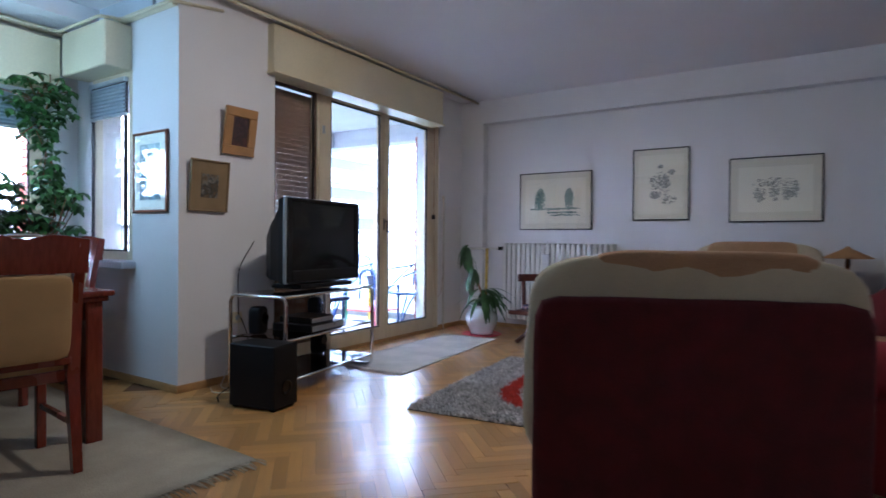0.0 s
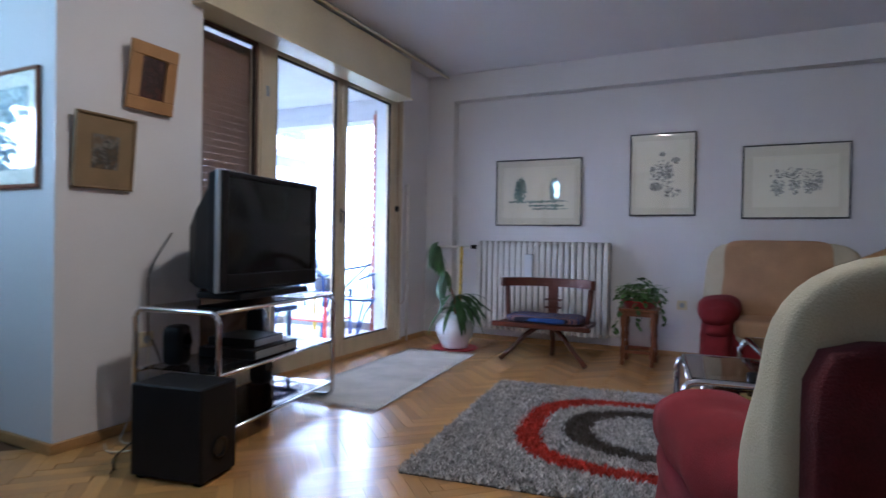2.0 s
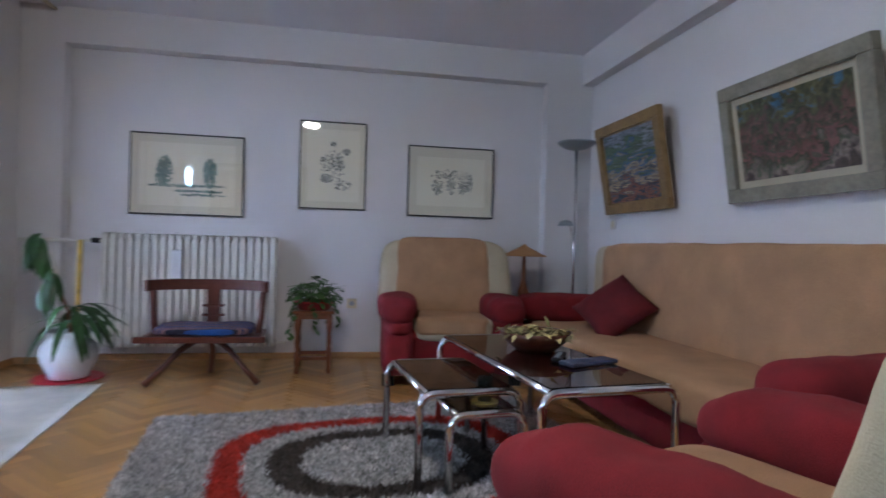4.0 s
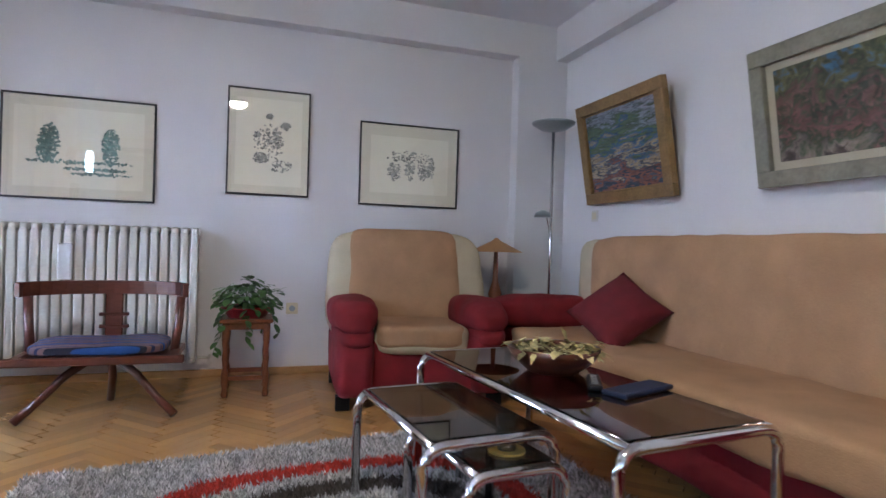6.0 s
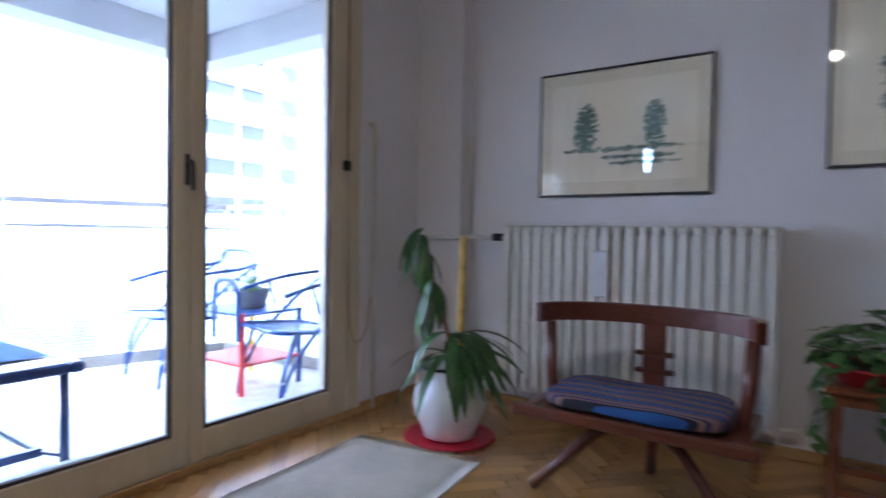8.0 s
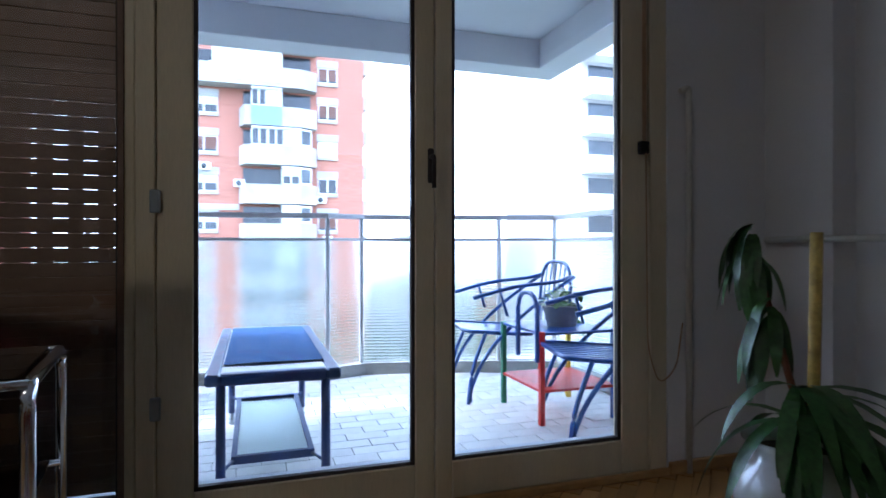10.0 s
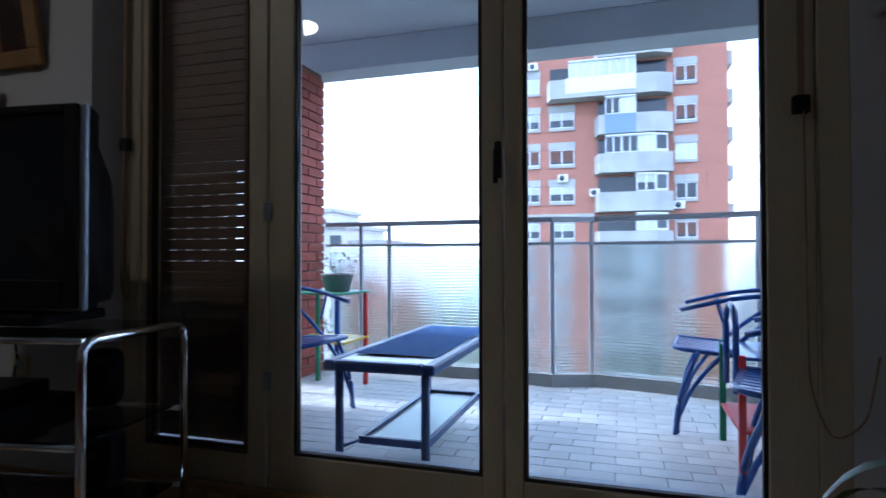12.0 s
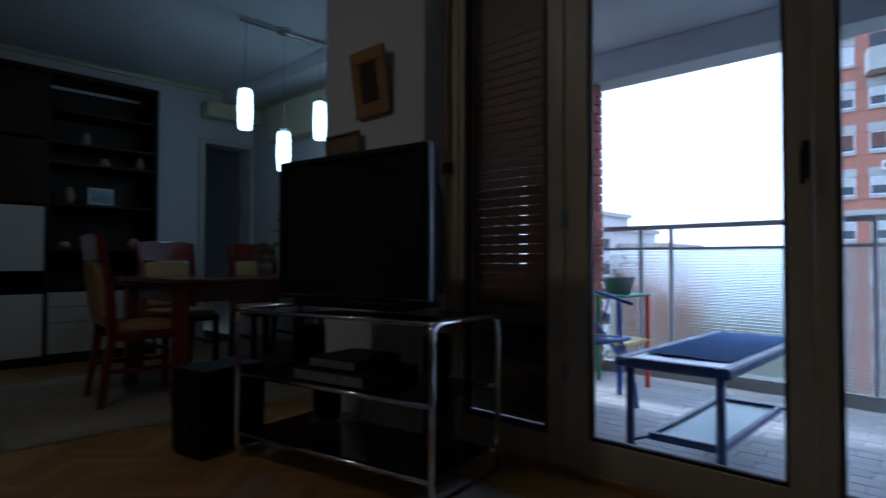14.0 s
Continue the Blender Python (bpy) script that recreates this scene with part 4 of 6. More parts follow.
def ivy(at, spread, height, count, label, pot_r=0.11, pot_h=0.11, trail=8, seed=1, potmat=None, mat=LEAF2, size=(0.04, 0.07)):
    rg = random.Random(seed)
    t = thing("potted_ivy", at, 0, label, "plant")
    m = bmesh.new()
    lathe(m, [(pot_r * 0.75, 0), (pot_r, pot_h), (pot_r * 1.06, pot_h), (pot_r * 1.06, pot_h + 0.01), (pot_r * 0.9, pot_h), (pot_r * 0.88, pot_h - 0.02)], 20)
    part("pot", m, potmat or REDP, t)
    m = bmesh.new()
    stems = bmesh.new()
    for i in range(count):
        a, r = rg.uniform(0, math.tau), rg.random() ** 0.6
        z = pot_h + height * rg.random() * (1 - 0.5 * r)
        p = (spread * r * math.cos(a), spread * r * math.sin(a), z)
        leaf(m, p, (math.cos(a + rg.uniform(-1, 1)), math.sin(a + rg.uniform(-1, 1)), rg.uniform(-0.3, 0.7)), rg.uniform(*size), rg.uniform(*size) * 0.75, 0.4, 3)
        if i % 6 == 0:
            tube(stems, [(0, 0, pot_h - 0.02), (p[0] * 0.5, p[1] * 0.5, z * 0.7 + 0.03), p], 0.002, 4)
    for i in range(trail):
        a = rg.uniform(0, math.tau)
        x, y = pot_r * 1.1 * math.cos(a), pot_r * 1.1 * math.sin(a)
        z = pot_h
        pts = [(0, 0, pot_h)]
        for k in range(rg.randint(4, 9)):
            pts.append((x, y, z))
            leaf(m, (x, y, z), (rg.uniform(-1, 1), rg.uniform(-1, 1), -0.2), rg.uniform(*size), rg.uniform(*size) * 0.7, 0.5, 3)
            x, y, z = x + 0.012 * math.cos(a) + rg.uniform(-0.01, 0.01), y + 0.012 * math.sin(a) + rg.uniform(-0.01, 0.01), z - 0.03
        tube(stems, pts, 0.0018, 4)
    part("leaves", m, mat, t, kind="stuff")
    part("stem", stems, mat, t, kind="stuff")
    return t


ivy((2.255, -0.47, 0.462), 0.18, 0.22, 240, "trailing green ivy in a wide red bowl on the plant stand", pot_r=0.145, pot_h=0.055, trail=6, seed=3)

dr = thing("potted_dracaena", (0.66, -0.66, 0), 0, "green dracaena in a white glazed pot on a red saucer", "plant")
m = bmesh.new()
lathe(m, [(0.10, 0.012), (0.125, 0.02), (0.13, 0.05), (0.165, 0.12), (0.178, 0.18), (0.165, 0.235), (0.125, 0.275), (0.118, 0.30), (0.145, 0.325), (0.138, 0.332), (0.108, 0.30), (0.105, 0.28)], 32)
part("pot", m, POTW, dr)
m = bmesh.new()
lathe(m, [(0.19, 0.0), (0.215, 0.012), (0.21, 0.018), (0.185, 0.008)], 32)
part("saucer", m, REDP, dr, "red plastic saucer")
m = bmesh.new()
lathe(m, [(0.108, 0.28), (0.1, 0.295), (0.02, 0.30)], 20)
part("soil", m, SOIL, dr)
m = bmesh.new()
tube(m, [(0.03, 0.03, 0.28), (0.035, 0.03, 0.55), (0.04, 0.035, 0.94)], 0.017, 8)
part("stake", m, YEL, dr, "yellow moss stake")
m = bmesh.new()
tube(m, [(0.0, 0, 0.28), (-0.01, 0.01, 0.45), (-0.12, 0.05, 0.66), (-0.24, 0.08, 0.90)], 0.011, 7)
tube(m, [(0.01, -0.01, 0.28), (0.02, -0.03, 0.42)], 0.010, 7)
part("stem", m, STOOLW, dr)
rg = random.Random(7)
m = bmesh.new()
for cx, cy, cz, k, ln in ((-0.23, 0.08, 0.92, 24, 0.25), (0.02, -0.02, 0.44, 36, 0.38), (-0.13, 0.05, 0.68, 12, 0.24)):
    for i in range(k):
        a = rg.uniform(0, math.tau)
        if cz < 0.5 and i % 3:
            a = rg.uniform(-1.3, 0.5)
        if cz > 0.5 and math.sin(a) > 0.5:
            a = -a
        up = rg.uniform(0.0, 0.8) if cz < 0.5 else rg.uniform(-0.1, 0.45)
        leaf(m, (cx, cy, cz + rg.uniform(-0.06, 0.06)), (math.cos(a), math.sin(a), up), ln * rg.uniform(0.7, 1.1), rg.uniform(0.038, 0.062), rg.uniform(0.6, 1.3) if cz < 0.5 else rg.uniform(1.6, 2.6), 7)
part("leaves", m, LEAF, dr)

# ---- pictures ----
PAPER = material("print_paper", (0.56, 0.53, 0.45), 0.8, vary=0.03, scale=2, bump=0.02)
PGLASS = glass_material("picture_glass")


def art(name, stops, scale=5.0, seed=0.0, zone=0.75, strokes=(1.0, 1.0, 2.5), rough=0.55):
    """Brush strokes in colours from stops (bottom to top), zone says how far they keep to their heights."""
    mt = bpy.data.materials.new(name)
    mt.use_nodes = True
    n, l = mt.node_tree.nodes, mt.node_tree.links
    b = n["Principled BSDF"]
    b.inputs["Roughness"].default_value = rough
    tc, rp, mp = n.new("ShaderNodeTexCoord"), n.new("ShaderNodeValToRGB"), n.new("ShaderNodeMapping")
    mp.inputs["Location"].default_value = (seed * 3.1, seed * 1.7, seed)
    mp.inputs["Scale"].default_value = strokes
    l.new(tc.outputs["Generated"], mp.inputs[0])
    nz, fine = n.new("ShaderNodeTexNoise"), n.new("ShaderNodeTexNoise")
    nz.inputs["Scale"].default_value, nz.inputs["Detail"].default_value, nz.inputs["Distortion"].default_value = scale, 4, 0.8
    fine.inputs["Scale"].default_value, fine.inputs["Detail"].default_value, fine.inputs["Distortion"].default_value = scale * 3.5, 5, 1.2
    l.new(mp.outputs[0], nz.inputs[0]), l.new(mp.outputs[0], fine.inputs[0])
    sep = n.new("ShaderNodeSeparateXYZ")
    l.new(tc.outputs["Generated"], sep.inputs[0])

    def madd(src, k, c):
        q = n.new("ShaderNodeMath")
        q.operation = "MULTIPLY_ADD"
        q.inputs[1].default_value = k
        l.new(src, q.inputs[0])
        if isinstance(c, float):
            q.inputs[2].default_value = c
        else:
            l.new(c, q.inputs[2])
        return q.outputs[0]

    f = madd(sep.outputs[2], zone, 0.5 - zone / 2 - 0.97)
    f = madd(nz.outputs[0], 1.4, f)
    f = madd(fine.outputs[0], 0.55, f)
    l.new(f, rp.inputs[0])
    rp.color_ramp.elements[0].color, rp.color_ramp.elements[1].color = (*stops[0], 1), (*stops[-1], 1)
    for i, c in enumerate(stops[1:-1]):
        rp.color_ramp.elements.new((i + 1) / (len(stops) - 1)).color = (*c, 1)
    dab = n.new("ShaderNodeMapRange")
    dab.inputs[1].default_value, dab.inputs[2].default_value, dab.inputs[3].default_value, dab.inputs[4].default_value = 0.3, 0.7, 0.45, 1.5
    hs = n.new("ShaderNodeHueSaturation")
    l.new(fine.outputs[0], dab.inputs[0]), l.new(dab.outputs[0], hs.inputs["Value"]), l.new(rp.outputs[0], hs.inputs["Color"])
    l.new(hs.outputs[0], b.inputs["Base Color"])
    bp = n.new("ShaderNodeBump")
    bp.inputs["Strength"].default_value, bp.inputs["Distance"].default_value = 0.4, 0.003
    l.new(fine.outputs[0], bp.inputs["Height"]), l.new(bp.outputs[0], b.inputs["Normal"])
    return mt


def picture(name, w, h, m, label, frame_mat, border=0.012, depth=0.018, mount=None, inner=None, glass=True, art_mat=None, blots=(), ink=None, category="picture"):
    """Hangs in local xz facing -y, its centre at the origin; back at y=0."""
    t = thing(name, (0, 0, 0), 0, label, category)
    t.matrix_basis = m
    q = bmesh.new()
    for d in ((-w / 2, w / 2, -depth, 0, h / 2 - border, h / 2), (-w / 2, w / 2, -depth, 0, -h / 2, -h / 2 + border), (-w / 2, -w / 2 + border, -depth, 0, -h / 2 + border, h / 2 - border), (w / 2 - border, w / 2, -depth, 0, -h / 2 + border, h / 2 - border)):
        box(q, *d, bevel=min(0.004, border / 4))
    part("frame", q, frame_mat, t)
    boxpart("mount", (-w / 2 + border, w / 2 - border, -depth * 0.5, -0.002, -h / 2 + border, h / 2 - border), mount or PAPER, t)
    if inner:
        iw, ih = inner
        boxpart("print", (-iw / 2, iw / 2, -depth * 0.5 - 0.003, -depth * 0.5, -ih / 2, ih / 2), art_mat or PAPER, t)
    if blots:
        q = bmesh.new()
        for cx, cz, rx, rz, cnt in blots:
            rr = random.Random(int(cx * 1000 + cz * 77 + 5))
            for i in range(cnt):
                a, r = rr.uniform(0, math.tau), rr.random() ** 0.7
                x, z = cx + rx * r * math.cos(a), cz + rz * r * math.sin(a)
                s = rr.uniform(0.004, 0.013)
                k = rr.randint(3, 6)
                vs = [q.verts.new((x + s * rr.uniform(0.4, 1.3) * math.cos(j * math.tau / k), -depth * 0.5 - 0.0045 - i * 2e-6, z + s * rr.uniform(0.4, 1.0) * math.sin(j * math.tau / k))) for j in range(k)]
                q.faces.new(vs)
        part("drawing", q, ink, t, kind="stuff")
    if glass:
        g = boxpart("glass", (-w / 2 + border, w / 2 - border, -depth * 0.8 - 0.002, -depth * 0.8, -h / 2 + border, h / 2 - border), PGLASS, t)
        g.visible_shadow = False
    return t


BLKF = material("thin_black_frame", (0.03, 0.03, 0.035), 0.35)
PAPER_W = material("white_print_paper", (0.64, 0.61, 0.53), 0.8, vary=0.02, scale=2, bump=0.02)
INK = material("grey_ink", (0.22, 0.22, 0.21), 0.9, vary=0.3, random=0.5, island=True)
INKG = material("green_grey_ink", (0.12, 0.19, 0.18), 0.9, vary=0.3, random=0.4, island=True)
picture("framed_print", 0.86, 0.65, pose(1.226, -0.004, 1.477), "wide framed print of two dark trees on cream paper", BLKF, inner=(0.72, 0.50), art_mat=PAPER_W, ink=INKG,
        blots=[(-0.17, 0.03, 0.055, 0.12, 420), (-0.2, 0.0, 0.04, 0.10, 200), (0.17, 0.02, 0.05, 0.12, 380), (0.0, -0.09, 0.30, 0.012, 160), (0.1, -0.13, 0.2, 0.01, 120), (0.12, -0.16, 0.18, 0.008, 90)])
picture("framed_print", 0.55, 0.735, pose(2.364, -0.004, 1.612), "tall framed drawing of flowers on cream paper", BLKF, inner=(0.44, 0.60), art_mat=PAPER_W, ink=INK,
        blots=[(0.0, 0.18, 0.02, 0.02, 60), (0.11, 0.12, 0.035, 0.025, 90), (0.0, 0.0, 0.10, 0.13, 170), (-0.05, -0.11, 0.05, 0.035, 120), (0.08, -0.16, 0.08, 0.04, 60), (-0.08, 0.05, 0.02, 0.02, 30), (0.05, 0.03, 0.03, 0.08, 80)])
picture("framed_print", 0.76, 0.61, pose(3.375, -0.004, 1.522), "wide framed grey drawing on cream paper", BLKF, inner=(0.6, 0.42), art_mat=PAPER_W, ink=INK,
        blots=[(-0.12, -0.05, 0.05, 0.07, 110), (0.0, -0.03, 0.04, 0.08, 90), (0.1, -0.03, 0.04, 0.08, 100), (0.16, -0.01, 0.03, 0.08, 90), (0.0, 0.06, 0.18, 0.05, 120)])
GILT = material("gilt_frame", (0.27, 0.17, 0.065), 0.5, 0.25, vary=0.15, scale=12, bump=0.4)
GREYF = material("silver_green_frame", (0.23, 0.22, 0.17), 0.55, 0.1, vary=0.12, scale=12, bump=0.4)
LINEN = material("linen_mount", (0.42, 0.38, 0.28), 0.9, vary=0.06, fine=200, bump=0.3)
SEA = art("seascape_paint", [(0.03, 0.06, 0.10), (0.26, 0.09, 0.05), (0.03, 0.07, 0.12), (0.38, 0.30, 0.18), (0.03, 0.10, 0.22), (0.08, 0.13, 0.06), (0.07, 0.10, 0.07), (0.16, 0.19, 0.23), (0.2, 0.21, 0.26)], 2.8, 2.0, 0.9, (1, 1, 3))
WOODS = art("woodland_paint", [(0.08, 0.06, 0.05), (0.22, 0.18, 0.15), (0.04, 0.06, 0.03), (0.16, 0.07, 0.06), (0.04, 0.055, 0.03), (0.14, 0.07, 0.055), (0.05, 0.06, 0.03), (0.09, 0.09, 0.035), (0.04, 0.10, 0.17)], 2.4, 5.0, 0.8, (1.6, 1, 1))
STILL = art("still_life_paint", [(0.02, 0.012, 0.01), (0.10, 0.03, 0.02), (0.03, 0.02, 0.015), (0.07, 0.03, 0.03), (0.14, 0.09, 0.04)], 4.0, 3.0, 0.3, (1, 1, 1))
FLOWER = art("flower_paint", [(0.13, 0.085, 0.045), (0.12, 0.08, 0.04), (0.03, 0.03, 0.025), (0.16, 0.15, 0.13), (0.12, 0.08, 0.04), (0.13, 0.09, 0.045)], 2.5, 7.0, 0.3, (1, 1, 1))
WATERC = art("watercolour_paint", [(0.4, 0.42, 0.4), (0.16, 0.24, 0.30), (0.25, 0.34, 0.38), (0.35, 0.40, 0.38), (0.38, 0.44, 0.46)], 3.0, 8.0, 0.6, (1, 1, 2))
picture("oil_painting", 0.90, 0.69, pose(4.535, -1.03, 1.60, 0, 0, -90) @ pose(0, 0, 0, 10, 0, 0), "wide coastal oil painting in a gilt frame, leaning from the wall", GILT, 0.075, 0.05, GILT, (0.73, 0.52), False, SEA, category="painting")
picture("oil_painting", 0.93, 0.63, pose(4.545, -2.53, 1.56, 0, 0, -90) @ pose(0, 0, 0, 9, 0, 0), "large woodland oil painting in a grey frame with linen mount", GREYF, 0.075, 0.055, LINEN, (0.70, 0.41), False, WOODS, category="painting")
TANF = material("tan_wood_mount", (0.36, 0.19, 0.07), 0.7, vary=0.12, fine=180)
TANF2 = material("olive_mount", (0.22, 0.15, 0.075), 0.75, vary=0.12, fine=180)
picture("small_painting", 0.265, 0.335, pose(0.235, -3.48, 1.78, 0, 0, 90) @ pose(0, 0, 0, 9, 0, 0), "small dark still life in a tan wooden frame", TANF, 0.065, 0.022, TANF, (0.13, 0.2), False, STILL, category="painting")
picture("small_painting", 0.295, 0.35, pose(0.22, -3.715, 1.375, 0, 0, 90) @ pose(0, 0, 0, 5, 0, 0), "small flower picture in an olive brown frame", TANF2, 0.012, 0.022, TANF2, (0.13, 0.16), False, FLOWER, category="painting")
picture("framed_watercolour", 0.41, 0.55, pose(-0.105, PIER_Y - 0.003, 1.465, 0, 0, 0), "blue watercolour behind glass in a brown frame", STOOLW, 0.018, 0.02, PAPER_W, (0.24, 0.38), True, WATERC)

# ---- lamps ----
PEND = lamp_material("pendant_glow", (0.62, 0.93, 1.0), 1.7)
pend = thing("pendant_lamp", (0, 0, 0), 0, "chrome bar pendant with three lit white glass cylinders", "ceiling lamp")
boxpart("bar", (-0.68, 0.08, -5.215, -5.185, 2.655, 2.675), CHROME, pend, 0.003)
m = bmesh.new()
lathe(m, [(0.055, 0.0), (0.055, 0.03)], 20, (-0.29, -5.2, 2.66))
part("canopy", m, CHROME, pend)
for x, y, z0, z1 in ((0.028, -5.2, 1.845, 2.14), (-0.298, -5.2, 1.572, 1.874), (-0.634, -5.2, 1.87, 2.18)):
    m = bmesh.new()
    tube(m, [(x, y, z1), (x, y, 2.66)], 0.003, 6)
    part("cable", m, SILVER, pend)
    m = bmesh.new()
    lathe(m, [(0.043, z0), (0.049, z0 + 0.04), (0.053, z0 + 0.14), (0.049, z1 - 0.03), (0.044, z1)], 24, (x, y, 0))
    part("shade", m, PEND, pend, "lit frosted glass cylinder")
    m = bmesh.new()
    lathe(m, [(0.03, z1), (0.03, z1 + 0.03)], 12, (x, y, 0))
    part("socket", m, CHROME, pend)
GLOBE = lamp_material("ceiling_glow", (1.0, 0.86, 0.6), 9.0)
cl = thing("ceiling_light", (2.05, -3.55, 0), 0, "lit round frosted ceiling light", "ceiling lamp")
m = bmesh.new()
lathe(m, [(0.125, 2.685), (0.125, 2.66), (0.115, 2.655)], 24)
part("base", m, CHROME, cl)
m = bmesh.new()
lathe(m, [(0.11, 2.655), (0.105, 2.63), (0.07, 2.61), (0.02, 2.60)], 24)
part("shade", m, GLOBE, cl, "lit frosted glass shade")
fl = thing("floor_lamp", (4.36, -0.40, 0), 0, "chrome torchiere floor lamp with a side reading arm", "floor lamp")
m = bmesh.new()
lathe(m, [(0.13, 0), (0.13, 0.015), (0.02, 0.03)], 24)
part("base", m, CHROME, fl)
m = bmesh.new()
tube(m, [(0, 0, 0.02), (0, 0, 1.88)], 0.012, 8)
part("pole", m, CHROME, fl)
m = bmesh.new()
lathe(m, [(0.02, 1.86), (0.09, 1.875), (0.155, 1.915), (0.16, 1.93), (0.14, 1.925), (0.02, 1.9)], 28)
part("shade", m, SILVER, fl, "shallow uplighter bowl")
m = bmesh.new()
tube(m, bend([(0, 0, 1.05), (-0.06, -0.05, 1.2), (-0.10, -0.08, 1.22)], 0.04), 0.006, 6)
arm = part("reading_arm", m, CHROME, fl)
m = bmesh.new()
lathe(m, [(0.065, 1.20), (0.05, 1.235), (0.015, 1.25)], 18, (-0.12, -0.1, 0))
part("reading_shade", m, SILVER, arm)
fl.scale = (1, 1, 0.965)
tl = thing("table_lamp", (3.92, -0.42, 0.0), 0, "small table lamp with a wide brown shade on a stand", "table lamp")
m = bmesh.new()
lathe(m, [(0.14, 0.0), (0.14, 0.02), (0.02, 0.04), (0.02, 0.5), (0.05, 0.6), (0.02, 0.7), (0.015, 0.9)], 20)
part("stem", m, STOOLW, tl)
m = bmesh.new()
lathe(m, [(0.19, 0.90), (0.18, 0.905), (0.03, 0.98), (0.01, 1.0)], 24)
part("shade", m, TANF, tl, "wide conical brown shade")

# ---- dining ----
tbl = thing("dining_table", (-0.25, 0.12, 0), 0, "dark mahogany dining table with square legs", "dining table")
boxpart("tabletop", (-0.72, 1.02, -5.72, -4.74, 0.725, 0.755), MAHOG, tbl, 0.01, seg=3)
boxpart("moulding", (-0.70, 1.0, -5.70, -4.76, 0.70, 0.725), MAHOG, tbl, 0.006)
for q in ((-0.62, 0.92, -5.64, -5.615, 0.61, 0.70), (-0.62, 0.92, -4.845, -4.82, 0.61, 0.70), (-0.64, -0.615, -5.6, -4.86, 0.61, 0.70), (0.92, 0.945, -5.6, -4.86, 0.61, 0.70)):
    boxpart("apron", q, MAHOG, tbl)
for x in (-0.64, 0.94):
    for y in (-5.64, -4.82):
        boxpart("leg", (x - 0.04, x + 0.04, y - 0.04, y + 0.04, 0.0, 0.70), MAHOG, tbl, 0.006)


OCHRE = material("ochre_upholstery", (0.42, 0.27, 0.12), 0.95, vary=0.06, scale=7, bump=0.4, fine=300)


def dining_chair():
    """Faces local +y."""
    t = thing("dining_chair", (0, 0, 0), 0, "mahogany dining chair with ochre upholstery and a chrome grip", "chair", "chairs round the dining table")
    for s in (-1, 1):
        m = bmesh.new()
        x = s * 0.20
        rows = []
        for y, z, w in ((-0.27, 0.0, 0.018), (-0.21, 0.42, 0.024), (-0.225, 0.7, 0.022), (-0.28, 1.0, 0.018)):
            xx = x * (1 + 0.12 * max(0, z - 0.45))
            rows.append([m.verts.new(p) for p in ((xx - w, y - w, z), (xx + w, y - w, z), (xx + w, y + w, z), (xx - w, y + w, z))])
        for a, b in zip(rows, rows[1:]):
            for q in range(4):
                m.faces.new((a[q], a[(q + 1) % 4], b[(q + 1) % 4], b[q]))
        m.faces.new(rows[0]), m.faces.new(rows[-1])
        part("back_leg", m, MAHOG, t)
        boxpart("front_leg", (s * 0.2 - 0.02, s * 0.2 + 0.02, 0.17, 0.21, 0, 0.42), MAHOG, t, 0.004)
    boxpart("seat_frame", (-0.22, 0.22, -0.2, 0.22, 0.39, 0.44), MAHOG, t, 0.006)
    for s in (-1, 1):
        boxpart("stretcher", (s * 0.2 - 0.01, s * 0.2 + 0.01, -0.22, 0.18, 0.20, 0.225), MAHOG, t)
    m = bmesh.new()
    pillow(m, -0.215, 0.215, -0.19, 0.215, 0.43, 0.485, p=6, n=8, lump=0.003)
    part("seat", m, OCHRE, t, "ochre upholstered seat")
    q = []
    m = bmesh.new()
    pillow(m, -0.18, 0.18, -0.03, 0.02, 0, 0.36, p=10, n=8, lump=0.002)
    bk = part("back_panel", m, OCHRE, t, "ochre upholstered back panel")
    bk.matrix_basis = pose(0, -0.235, 0.50, 7, 0, 0)
    # top rail with a dip cut for the grip
    m = bmesh.new()
    k = 14
    lo, hi = [], []
    for i in range(k + 1):
        x = -0.235 + 0.47 * i / k
        dip = 0.035 * math.exp(-(x / 0.07) ** 2)
        hi.append((x, 0.165 - abs(x) * 0.06 - dip + 0.012 * math.cos(x * 9)))
    for side in (-0.018, 0.018):
        q.append([m.verts.new((x, side, 0)) for x, _ in hi] + [m.verts.new((x, side, z)) for x, z in hi[::-1]])
    n = len(q[0])
    m.faces.new(q[0]), m.faces.new(q[1][::-1])
    for i in range(n):
        m.faces.new((q[0][i], q[0][(i + 1) % n], q[1][(i + 1) % n], q[1][i]))
    tr = part("top_rail", m, MAHOG, t)
    tr.matrix_basis = pose(0, -0.275, 0.865, 7, 0, 0)
    m = bmesh.new()
    tube(m, bend([(-0.085, -0.30, 1.005), (-0.05, -0.305, 1.02), (0.05, -0.305, 1.02), (0.085, -0.30, 1.005)], 0.03), 0.007, 8)
    part("grip", m, CHROME, t, "chrome grip")
    boxpart("lower_rail", (-0.19, 0.19, -0.245, -0.215, 0.47, 0.50), MAHOG, t, 0.003)
    return t


ch = dining_chair()
ch.matrix_basis = pose(0.76, -5.10, 0, 0, 0, 84)
for x, y, r in ((-0.5, -4.47, 190), (0.2, -5.9, 2), (-0.55, -5.9, -3)):
    copy_thing(ch, pose(x, y, 0, 0, 0, r))

